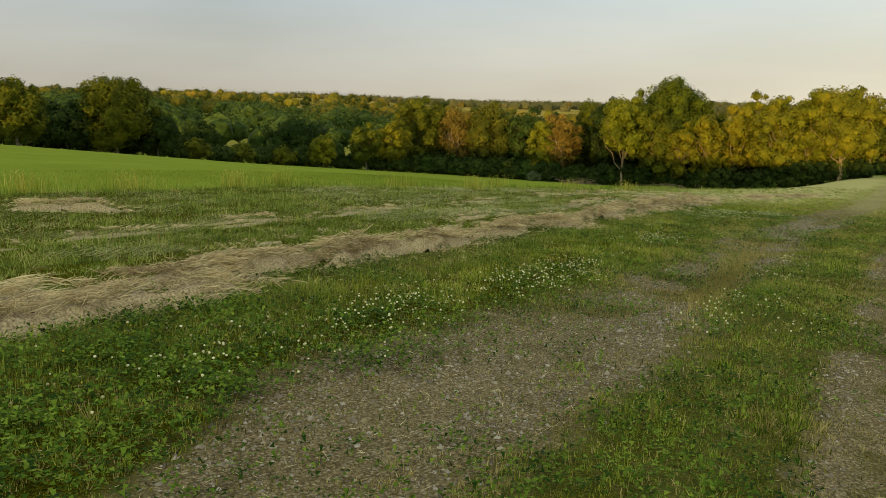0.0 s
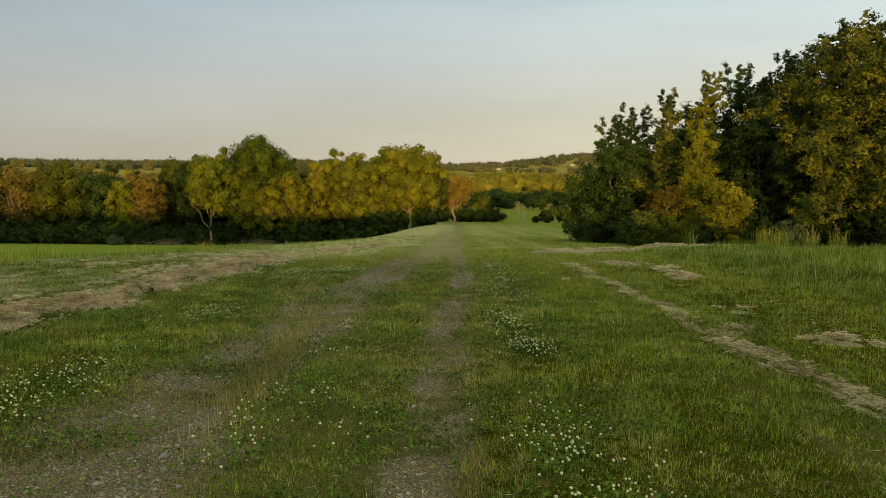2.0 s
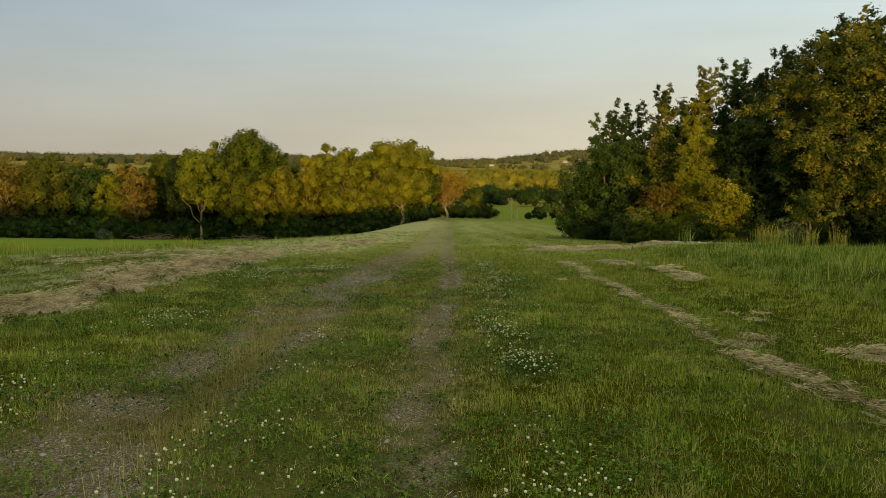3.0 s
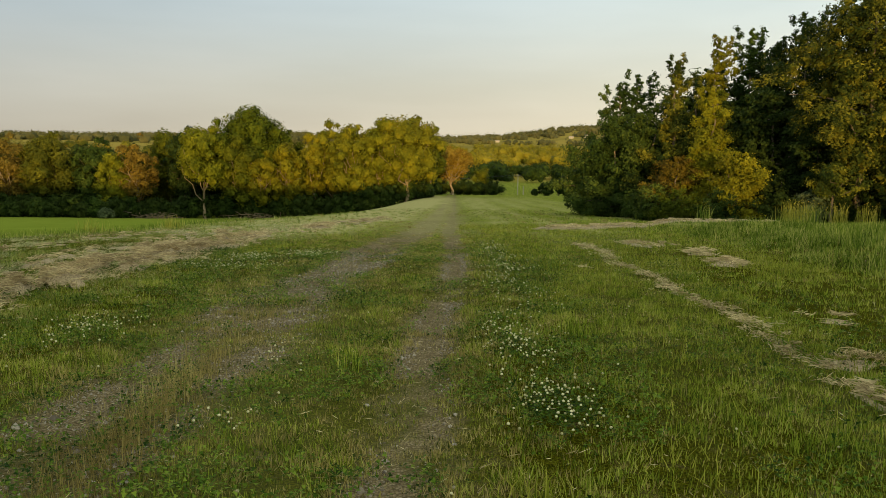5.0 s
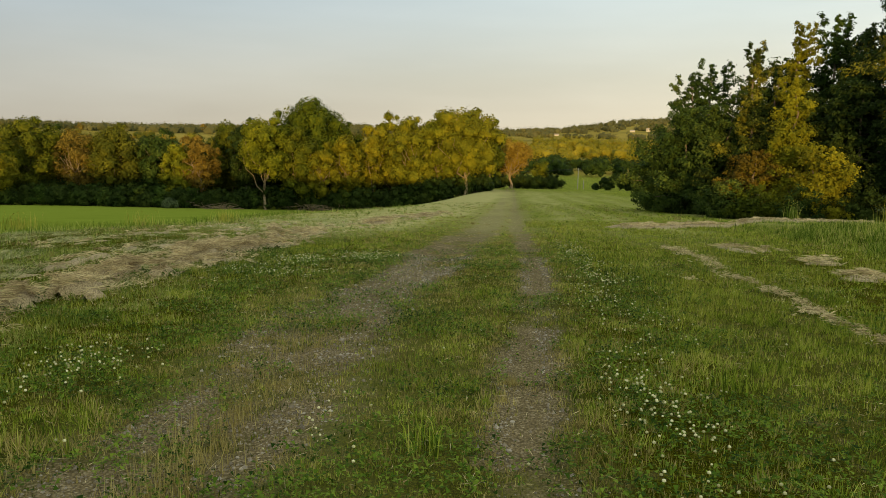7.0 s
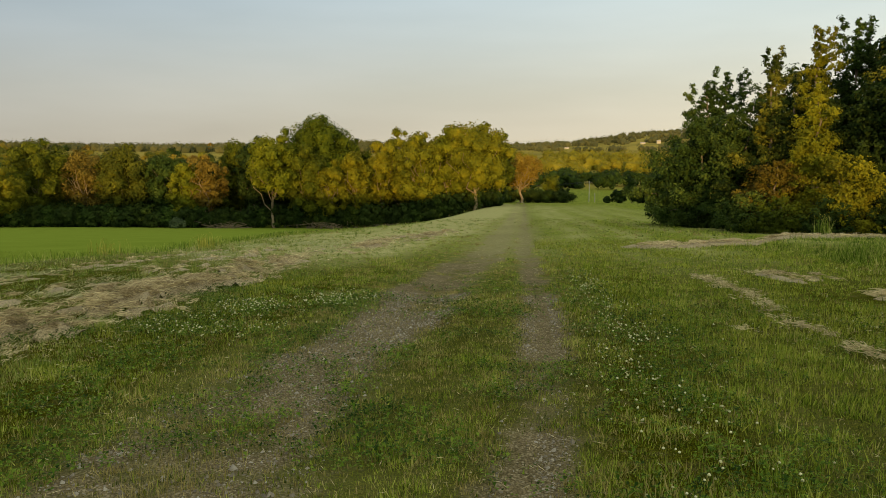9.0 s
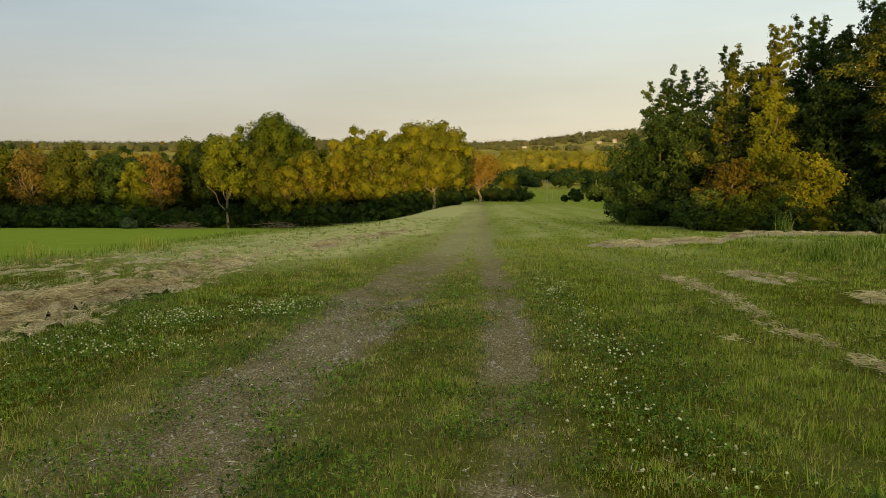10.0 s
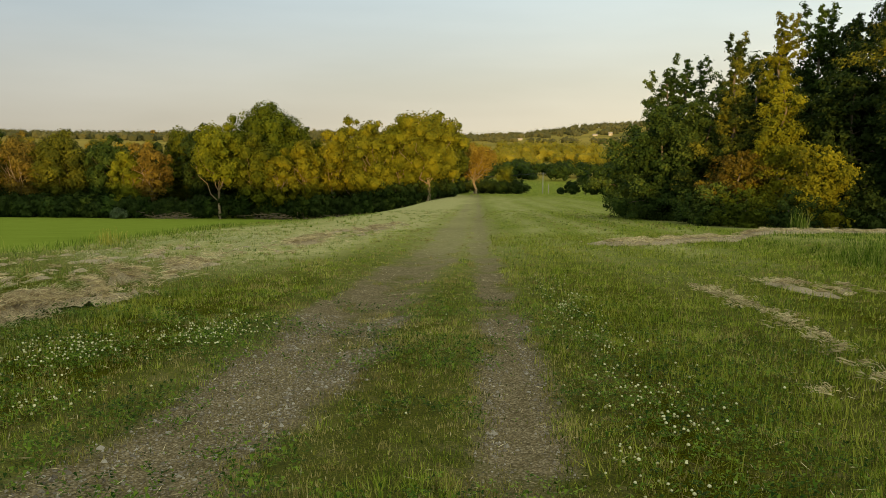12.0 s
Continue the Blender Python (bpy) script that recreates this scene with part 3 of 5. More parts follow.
def tree(x, y, height, width, mat, label, seed, base=0.2, n=9000, leaf=0.42, trunk=0.3, bark=None, count=34, limbs=6, sink=0.15, group="", fall=0.0, flat=0.5, ragged=0.12):
    """A far broadleaf tree: tapered trunk, limbs, and a billowing crown of leaves."""
    rng = np.random.default_rng(seed)
    root = thing("tree", (x, y, float(land(x, y)) - sink), label, "tree", group)
    lobes = [(lx + fall * lz / height, ly, lz, r) for lx, ly, lz, r in dome_lobes(rng, height * base, height, width, count, flat)]
    ends = []
    for k in range(limbs):
        ang = -math.pi / 2 + (k - (limbs - 1) / 2) * 2.2 / limbs + rng.uniform(-0.15, 0.15)
        rr, h = width * rng.uniform(0.3, 0.5), height * rng.uniform(0.5, 0.8)
        ends.append(((0, 0, height * rng.uniform(0.2, 0.4)), (math.cos(ang) * rr, math.sin(ang) * rr, h)))
    stem_and_limbs(root, rng, height, trunk, bark or BARK, ends, height * 0.62, fall)
    v, f = billow(rng, lobes, n, leaf, True, ragged)
    if ragged < 0.2:
        v, f = join([(v, f), mass(rng, lobes)])
    part("crown", np_mesh("crown", v, f, mat), root)
    return root


def near_tree(x, y, height, width, mat, label, seed, base=0.05, shape="spire", count=70, n=12000, leaf=0.17, trunk=0.16, bark=None, sink=0.15, group="", fall=0.0, rise=0.5, leaders=2):
    """A tree seen from nearer by: boughs from a stem, each carrying tufts of leaves."""
    rng = np.random.default_rng(seed)
    root = thing("tree", (x, y, float(land(x, y)) - sink), label, "tree", group)
    a, b = boughs(rng, height * base, height * 0.97, width, count, shape, rise)
    for j in range(leaders):   # upright shoots that break the outline at the top
        ang, rr, up = j * 2.4 + rng.uniform(0, 1), width * rng.uniform(0.06, 0.2), height * rng.uniform(0.92, 1.0)
        foot = np.array((math.cos(ang) * rr * 0.6, math.sin(ang) * rr * 0.6, up * 0.8))
        tip = np.array((math.cos(ang) * rr, math.sin(ang) * rr, up))
        twig = np.stack([foot + (tip - foot) * q for q in np.linspace(0, 0.9, 6)])
        end = twig + rng.normal(0, 0.1 * width, (6, 3)) * np.linspace(1, 0.08, 6)[:, None] * [1, 1, 0.3] + (tip - foot) * 0.2
        a, b = np.concatenate([a, twig]), np.concatenate([b, end])
    lean = np.array((fall / height, 0, 0))
    a, b = a + a[:, 2:] * lean, b + b[:, 2:] * lean
    order = np.argsort(-np.linalg.norm(b - a, axis=1))[:9]
    stem_and_limbs(root, rng, height, trunk, bark or BARK, [(a[k], a[k] + (b[k] - a[k]) * 0.7) for k in order], height * 0.88, fall)
    v, f = spray_crown(rng, a, b, n, leaf, width)
    part("crown", np_mesh("crown", v, f, mat), root)
    return root


def shrub(x, y, height, width, mat, label, seed, n=1500, leaf=0.4, group="", count=9, sink=0.1):
    """A bush of many stems, leafy to the ground."""
    rng = np.random.default_rng(seed)
    root = thing("shrub", (x, y, float(land(x, y)) - sink), label, "shrub", group)
    far = y > 90
    if far:
        lobes = dome_lobes(rng, 0, height, width, count + 3, 0.35)
        ends = [q[:3] for q in lobes[::4]]
    else:
        a, b = boughs(rng, height * 0.08, height * 0.95, width, 24 + count, "round", 0.7)
        a[:, :2] += rng.normal(0, width * 0.08, (len(a), 2))
        ends = b[::8]
    for end in ends:
        v, f = tube(bend(rng, (rng.normal(0, .15), rng.normal(0, .15), 0), end, 0.08, 4), [0.06, 0.05, 0.035, 0.015], 5)
        part("stem", np_mesh("stem", v, f, BARK, True), root)
    v, f = join([billow(rng, lobes, n, leaf, True, 0.14), mass(rng, lobes)]) if far else spray_crown(rng, a, b, n, leaf, width)
    part("foliage", np_mesh("foliage", v, f, mat), root)
    return root


# the long row of trees at the foot of the field
ROW = "trees along the foot of the field"
W, G, D, R = LEAF_WARM, LEAF_GREEN, LEAF_DARK, LEAF_RUST
LABELS = {"leaf_yellow_green": "broad tree with yellow-green leaves lit by low sun", "leaf_mid_green": "broad green tree in a field-edge row, sunlit",
          "leaf_moss_green_shaded": "shaded moss-green tree in the field-edge row", "leaf_deep_green_shaded": "dark green tree standing deep in the tree row", "leaf_bronze_green": "broad olive-bronze tree in a field-edge row", "leaf_rust": "sparse rust-orange tree in the field-edge row"}
row = [  # x, y, height, width, material, crown base, boughs, leaves, trunk, bark
    (-115.0, 186, 19.9, 15.5, G, 0.08, 44, 13000, 0.3, None), (-119.2, 203, 19.5, 10.5, D, 0.1, 26, 5000, 0.26, None), (-104.6, 188, 18.0, 10.5, R, 0.12, 28, 6600, 0.34, BARK_LIT),
    (-94.8, 188, 19.7, 13.6, LEAF_BRONZE, 0.08, 40, 12000, 0.3, None), (-85.0, 190, 18.5, 11.4, LEAF_MOSS, 0.08, 34, 9000, 0.28, None), (-79.0, 187, 15.2, 9.0, W, 0.1, 30, 7500, 0.28, BARK_PALE),
    (-73.2, 186, 17.9, 8.6, R, 0.14, 24, 6200, 0.36, BARK_LIT), (-71.0, 201, 21.9, 12.5, G, 0.1, 34, 9000, 0.3, None), (-65.4, 195, 21.6, 9.6, D, 0.1, 28, 7000, 0.28, None),
    (-56.6, 183, 21.2, 12.0, W, 0.3, 38, 9500, 0.32, BARK_PALE), (-49.6, 196, 26.9, 18.0, G, 0.1, 56, 17000, 0.44, None), (-49.6, 187, 19.4, 12.0, G, 0.1, 34, 8500, 0.26, BARK_PALE),
    (-43.6, 185, 16.3, 7.8, W, 0.1, 24, 5400, 0.22, BARK_PALE), (-38.2, 187, 18.1, 9.0, W, 0.1, 28, 6500, 0.24, BARK_PALE), (-42.6, 204, 21.0, 11.5, G, 0.1, 32, 8000, 0.28, None),
    (-33.6, 193, 20.6, 8.8, W, 0.14, 28, 6500, 0.26, BARK_LIT), (-29.4, 196, 23.4, 9.4, W, 0.14, 34, 8200, 0.28, BARK_PALE), (-23.8, 190, 22.1, 11.2, W, 0.1, 36, 9500, 0.3, BARK_LIT),
    (-17.6, 193, 21.4, 11.0, W, 0.12, 36, 9500, 0.32, BARK_LIT), (-11.0, 191, 20.3, 15.6, W, 0.16, 46, 14500, 0.42, BARK_LIT), (-5.6, 202, 17.4, 7.0, G, 0.1, 22, 5000, 0.26, None),
]
corner = [  # smaller ones where the row turns round the crop, then the large pair beside it
    (-114.9, 172, 12.7, 9.6, W, 0.1, 28, 6500, 0.22, BARK_PALE), (-119.2, 166, 11.9, 8.6, G, 0.1, 26, 5600, 0.22, None), (-126.6, 158, 8.7, 7.0, W, 0.06, 22, 4200, 0.16, BARK_PALE),
    (-142.2, 166, 12.3, 16.0, D, 0.0, 36, 8500, 0.24, None), (-163.0, 151, 10.1, 11.0, D, 0.0, 28, 6500, 0.2, None),
    (-137.0, 105, 15.6, 15.0, G, 0.02, 48, 15000, 0.36, None), (-129.5, 80, 11.5, 10.5, G, 0.02, 34, 9000, 0.28, None), (-141.0, 97, 9.5, 11.0, D, 0.0, 30, 7000, 0.22, None),
    (-134.2, 113, 9.8, 9.0, D, 0.0, 26, 6000, 0.2, None), (-142.0, 72, 13.6, 13.0, D, 0.0, 30, 7000, 0.3, None),
]
for k, (x, y, h, w, mt, b0, cnt, n, tr, bk) in enumerate(row + corner):
    sparse = mt is R
    tree(x, y, h, w, mt, LABELS[mt.name], 100 + k, base=b0, count=cnt, n=n, leaf=0.45, trunk=tr, bark=bk, group=ROW, limbs=11 if sparse else 7 if bk else 4, ragged=0.3 if sparse else 0.13)
# second rank behind, closing the row; its dark leaves put shade in the gaps
rng = np.random.default_rng(7)
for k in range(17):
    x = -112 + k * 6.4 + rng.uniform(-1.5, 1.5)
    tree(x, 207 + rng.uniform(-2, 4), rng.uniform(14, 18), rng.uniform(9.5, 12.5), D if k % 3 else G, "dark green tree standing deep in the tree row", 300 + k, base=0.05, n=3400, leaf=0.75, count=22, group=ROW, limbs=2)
# undergrowth along the foot of the row, shade put into its dark leaves
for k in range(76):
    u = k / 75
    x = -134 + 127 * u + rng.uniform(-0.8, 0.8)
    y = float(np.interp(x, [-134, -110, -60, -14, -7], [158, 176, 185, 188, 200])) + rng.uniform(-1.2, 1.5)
    shrub(x, y, rng.uniform(3.4, 5.6) + 1.6 * (-62 < x < -9), rng.uniform(4.2, 6.6), LEAF_DARK if k % 4 else LEAF_MOSS, "dense dark green shrub under field-edge trees, shade in leaf colour", 1500 + k, n=1000, leaf=0.5, group="undergrowth along the tree row")
for k in range(12):
    x, y = -6.5 + rng.uniform(-1, 1) + k * 0.25, 203 + k * 5
    shrub(x - 2.5, y, rng.uniform(3.5, 5.5), 5.5, LEAF_DARK, "dense dark green shrub under field-edge trees, shade in leaf colour", 570 + k, n=1300, leaf=0.6, group="undergrowth along the tree row")
for k in range(30):
    u = k / 29
    shrub(-132 - 24 * u + rng.uniform(-2, 2), 160 - 100 * u + rng.uniform(-2, 2), rng.uniform(3.2, 5.4), 7.6, LEAF_GREEN if k % 3 == 0 else LEAF_DARK, "rounded hedge shrub between field-edge trees", 600 + k, n=1100, leaf=0.5, group="hedge in the gap of the tree row")
shrub(-77, 177, 2.4, 4.0, LEAF_PALE, "pale grey-green shrub at the foot of trees", 640, n=1400, leaf=0.3)

# cut branches heaped under the trees
def brush_pile(x, y, n, seed):
    rng = np.random.default_rng(seed)
    root = thing("brush_pile", (x, y, float(land(x, y))), "heap of cut reddish-brown branches under trees", "brush pile")
    for k in range(n):
        c = np.array((rng.normal(0, 2.6), rng.normal(0, 0.8), abs(rng.normal(0.5, 0.45))))
        d = np.array((rng.normal(0, 1.0), rng.normal(0, 0.5), rng.normal(0.1, 0.3))) * rng.uniform(0.6, 1.4)
        v, f = tube(bend(rng, c - d, c + d, 0.09, 4), [0.06, 0.05, 0.035, 0.02], 5)
        part("branch", np_mesh("branch", v, f, BARK_PALE if k % 3 else BARK, True), root)


# dark shrubs added to fill pale gaps under and behind the row
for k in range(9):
    shrub(-112 + k * 3.4, 184 + rng.uniform(-1, 3), rng.uniform(5, 6.5), 7.5, LEAF_DARK, "dense dark green shrub under field-edge trees, shade in leaf colour", 1600 + k, n=1800, leaf=0.5, group="undergrowth along the tree row")
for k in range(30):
    shrub(-118 + k * 3.7 + rng.uniform(-1, 1), 212 + rng.uniform(-2, 3), rng.uniform(6, 8.5), 6.5, LEAF_DARK, "dense dark green shrub under field-edge trees, shade in leaf colour", 1650 + k, n=800, leaf=0.7, group="undergrowth along the tree row")
brush_pile(-66, 179.5, 60, 660)
brush_pile(-45, 182.5, 50, 661)
brush_pile(-30, 184.0, 40, 662)

# trees past the end of the track
tree(-0.5, 250, 15.0, 13, LEAF_ORANGE, "forked tree with sparse rust-orange leaves and pale limbs", 700, base=0.26, count=26, n=7500, leaf=0.42, trunk=0.42, bark=BARK_LIT, limbs=12, ragged=0.25)
tree(-9, 246, 18, 11, D, "dark green tree standing deep in the tree row", 701, base=0.1, n=4800, leaf=0.6, group=ROW)
tree(-12, 228, 18, 11, D, "dark green tree standing deep in the tree row", 702, base=0.1, n=4800, leaf=0.6, group=ROW)
for k, (x, y, h, w, mt) in enumerate([(9.4, 262, 10.3, 8.0, G), (4.5, 258, 4.6, 6.5, D), (8.2, 257, 4.2, 6.5, D), (12.4, 254, 4.3, 7.0, D), (-4, 262, 5.5, 8, D), (1.5, 262, 4.4, 7, D),
                                      (30.2, 262, 4.6, 5.4, D), (34.4, 263, 9.4, 6.6, D), (37.0, 264, 4.2, 5, D), (40.2, 262, 4.8, 5.0, D), (26.6, 262, 2.4, 2.6, D)]):
    shrub(x, y, h, w, mt, "rounded dark bush beside the end of the track", 720 + k, n=2600, leaf=0.36, group="bushes at the end of the track")

# near clump of trees beside the field; leaf colours carry its sun and shade
CL = "clump of trees beside the field"
DEEP, TALL = "dark green tree, ragged pointed crown, low branches, shade in leaf colour", "tall dark green tree inside the clump"
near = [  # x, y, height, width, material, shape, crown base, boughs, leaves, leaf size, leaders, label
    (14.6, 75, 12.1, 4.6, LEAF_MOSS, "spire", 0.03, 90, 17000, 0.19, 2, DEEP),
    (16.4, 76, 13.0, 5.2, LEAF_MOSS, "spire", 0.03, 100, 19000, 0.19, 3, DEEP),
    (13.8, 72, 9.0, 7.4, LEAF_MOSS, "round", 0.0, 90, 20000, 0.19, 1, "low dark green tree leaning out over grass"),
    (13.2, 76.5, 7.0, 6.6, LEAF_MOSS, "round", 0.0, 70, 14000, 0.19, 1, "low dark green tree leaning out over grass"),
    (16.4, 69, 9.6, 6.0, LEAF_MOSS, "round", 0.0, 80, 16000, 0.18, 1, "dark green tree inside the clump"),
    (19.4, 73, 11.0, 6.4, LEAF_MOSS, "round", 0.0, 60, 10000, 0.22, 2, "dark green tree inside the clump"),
    (17.0, 66, 12.5, 3.5, LEAF_OLIVE, "spire", 0.03, 100, 16000, 0.17, 3, "slender green tree with sunlit patches in its leaf colour"),
    (20.0, 70, 12.0, 3.2, LEAF_OLIVE, "spire", 0.03, 70, 9000, 0.18, 1, "slender green tree with sunlit patches in its leaf colour"),
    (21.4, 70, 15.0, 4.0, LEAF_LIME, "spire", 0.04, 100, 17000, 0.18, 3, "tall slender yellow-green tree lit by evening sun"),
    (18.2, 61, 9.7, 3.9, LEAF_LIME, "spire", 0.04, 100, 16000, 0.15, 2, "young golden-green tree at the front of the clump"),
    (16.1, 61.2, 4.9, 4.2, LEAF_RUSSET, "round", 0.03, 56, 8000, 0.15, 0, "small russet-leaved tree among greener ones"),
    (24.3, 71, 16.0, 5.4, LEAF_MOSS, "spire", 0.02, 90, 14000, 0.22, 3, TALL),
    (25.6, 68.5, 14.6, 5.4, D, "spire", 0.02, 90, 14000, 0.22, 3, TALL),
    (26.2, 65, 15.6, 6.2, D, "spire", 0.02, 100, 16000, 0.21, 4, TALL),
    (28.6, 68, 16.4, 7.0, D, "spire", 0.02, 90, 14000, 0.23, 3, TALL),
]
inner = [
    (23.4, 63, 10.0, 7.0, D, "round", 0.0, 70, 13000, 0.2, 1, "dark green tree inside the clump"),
    (26.0, 55.0, 15.4, 8.6, LEAF_OLIVE, "broad", 0.24, 150, 36000, 0.17, 3, "large spreading oak-like tree with sunlit patches in its leaf colour"),
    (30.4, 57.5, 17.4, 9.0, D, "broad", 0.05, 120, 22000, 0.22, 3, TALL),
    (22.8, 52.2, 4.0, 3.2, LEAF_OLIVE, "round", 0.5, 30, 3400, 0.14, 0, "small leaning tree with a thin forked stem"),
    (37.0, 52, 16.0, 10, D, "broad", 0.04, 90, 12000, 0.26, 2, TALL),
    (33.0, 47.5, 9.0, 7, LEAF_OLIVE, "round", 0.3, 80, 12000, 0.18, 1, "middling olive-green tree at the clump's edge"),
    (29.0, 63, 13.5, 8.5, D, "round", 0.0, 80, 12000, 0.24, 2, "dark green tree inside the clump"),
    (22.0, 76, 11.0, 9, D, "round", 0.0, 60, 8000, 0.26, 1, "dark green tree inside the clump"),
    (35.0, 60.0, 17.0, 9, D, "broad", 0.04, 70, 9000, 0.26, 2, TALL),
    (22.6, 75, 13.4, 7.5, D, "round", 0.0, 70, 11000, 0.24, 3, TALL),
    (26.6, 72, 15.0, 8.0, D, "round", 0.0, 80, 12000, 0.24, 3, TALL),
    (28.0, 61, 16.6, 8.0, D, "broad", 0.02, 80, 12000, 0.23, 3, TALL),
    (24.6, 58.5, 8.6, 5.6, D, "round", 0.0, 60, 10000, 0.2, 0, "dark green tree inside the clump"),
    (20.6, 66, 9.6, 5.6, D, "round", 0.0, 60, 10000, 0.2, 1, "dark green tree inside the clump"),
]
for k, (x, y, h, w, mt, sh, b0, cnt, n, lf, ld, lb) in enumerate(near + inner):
    near_tree(x, y, h, w * (1.6 if sh == "spire" else 1.08), mt, lb, 800 + k, base=b0, shape=sh, count=cnt, n=int(n * 1.4), leaf=lf * 0.95, trunk=0.06 + h * 0.009, group=CL, leaders=ld, rise={"spire": 0.4, "round": 0.4, "broad": 0.45}[sh])
shrub(18.4, 55.6, 4.9, 4.2, LEAF_BRIGHT, "bright yellow-green bush, evening sun also in its leaf colour", 850, n=10000, leaf=0.13, count=30)
# the dark ones fill the foot of the clump where shade lies
for k, (x, y, h, w, mt) in enumerate([(15.0, 56.5, 2.4, 3.6, G), (13.9, 63, 2.4, 3.2, LEAF_MOSS), (16.8, 54.4, 2.2, 3.2, D), (20.4, 54.0, 2.2, 3.0, D), (13.4, 69.5, 2.6, 3.6, LEAF_MOSS), (12.2, 74, 3.0, 4.0, LEAF_MOSS),
                                      (22.0, 53.4, 2.2, 2.6, LEAF_PALE), (24.8, 55.5, 2.6, 3.6, D), (14.0, 59.5, 2.8, 3.4, LEAF_MOSS), (28.5, 51.0, 2.0, 3.4, D), (31.5, 50.5, 2.4, 3.6, D), (21.6, 57.8, 4.0, 4.0, D), (27.0, 52.5, 3.2, 4.6, D), (30.0, 53.0, 3.6, 5.0, D), (33.5, 51.0, 3.4, 5.0, D), (25.5, 56.0, 4.2, 4.5, D), (36.5, 48.0, 3.4, 5.0, D)]):
    shrub(x, y, h, w, mt, "low leafy shrub at the foot of the clump", 860 + k, n=2600, leaf=0.16, group="shrubs at the foot of the clump", count=14)


# ---- far woods, fields, houses and poles ----
def far_woods(name, spots, height, width, leaf, per, seed, mat, label, lobes=6):
    """A far wood as one uncountable mass of rounded crowns."""
    rng = np.random.default_rng(seed)
    pieces = []
    for x, y in spots:
        h, w = height * rng.uniform(0.65, 1.3), width * rng.uniform(0.7, 1.3)
        z = float(land(x, y))
        k = lobes
        lob = np.stack([x + rng.uniform(-0.34, 0.34, k) * w, y + rng.uniform(-0.34, 0.34, k) * w, z + h * rng.uniform(0.12, 0.72, k), w * rng.uniform(0.18, 0.3, k)], 1)
        lob[0] = (x, y, z + h * 0.62, w * 0.34)
        pieces += [billow(rng, lob, per, leaf, True, 0.1), mass(rng, lob)]
    v, f = join(pieces)
    return tagged(new(name, np_mesh(name, v, f, mat)), label, "woodland", kind="stuff")


rng = np.random.default_rng(21)
spots = [(x, y) for x, y in zip(rng.uniform(-300, 400, 760), rng.uniform(650, 900, 760)) if (-0.75 < x / y < -0.5 or -0.07 < x / y < 0.42) and rough(np.array(x / 90), np.array(y / 60), 8) > 0.4]
far_woods("far_woods", spots, 15, 19, 1.2, 200, 22, LEAF_GOLD, "sunlit golden-green woods across the valley")
spots = [(x, y) for x, y in zip(rng.uniform(-60, 280, 150), rng.uniform(556, 640, 150)) if -0.05 < x / y < 0.45]
far_woods("valley_woods", spots, 11, 14, 1.0, 260, 23, LEAF_DARK, "dark green woods in the shaded valley")
spots = [(x, y) for x, y in zip(rng.uniform(-2300, 900, 2100), rng.uniform(1350, 2750, 2100)) if rough(np.array(x / 200), np.array(y / 140), 12) > (0.56 if y < 2000 else 0.42) - 0.5 * (x / y < -0.15) - 0.22 * (y > 2000 and x / y > 0.02) and x / y < 0.5]
far_woods("hill_woods", spots, 9, 30, 3.0, 24, 24, LEAF_HILL, "distant wooded hills under the skyline", 2)
for nm, mt, cnt, h, sd in (("slope_woods", LEAF_SLOPE, 330, 15, 25), ("slope_woods_dark", LEAF_MOSS, 430, 13, 26), ("slope_woods_rust", LEAF_GOLD, 40, 14, 27)):
    spots = [(x, y) for x, y in zip(rng.uniform(-1100, -110, cnt), rng.uniform(215 if nm == "slope_woods_dark" else 300, 950 if nm != "slope_woods_dark" else 560, cnt)) if (-1.7 < x / y < -0.62 or (y > 420 and -1.7 < x / y < -0.35)) and (nm == "slope_woods_dark" or y > 400)]
    far_woods("slope_woods", spots, h, 21, 1.0, 220, sd, mt, {"slope_woods": "yellow-green slope woods behind field trees, sun and shade in leaf colour", "slope_woods_dark": "darker green woods on the slope behind field trees", "slope_woods_rust": "golden woods on the slope behind field trees"}[nm])


def box(x0, x1, y0, y1, z0, z1):
    v = [(x, y, z) for z in (z0, z1) for y in (y0, y1) for x in (x0, x1)]
    f = [(0, 2, 3, 1), (4, 5, 7, 6), (0, 1, 5, 4), (2, 6, 7, 3), (0, 4, 6, 2), (1, 3, 7, 5)]
    return np.array(v, float), np.array(f)


WALL = plain("pale_wall", [(0.2, (0.3, 0.25, 0.19)), (0.8, (0.42, 0.37, 0.3))], 0.5, island=False)
ROOF = plain("grey_roof", [(0.2, (0.2, 0.17, 0.15)), (0.8, (0.34, 0.3, 0.27))], 0.8, island=False)
POLE = woody("weathered_pole", (0.24, 0.21, 0.175), (0.42, 0.38, 0.33), 3.0)
PANE = plain("dark_pane", [(0.2, (0.03, 0.035, 0.04)), (0.8, (0.06, 0.07, 0.08))], 0.5, 0.15, island=False)


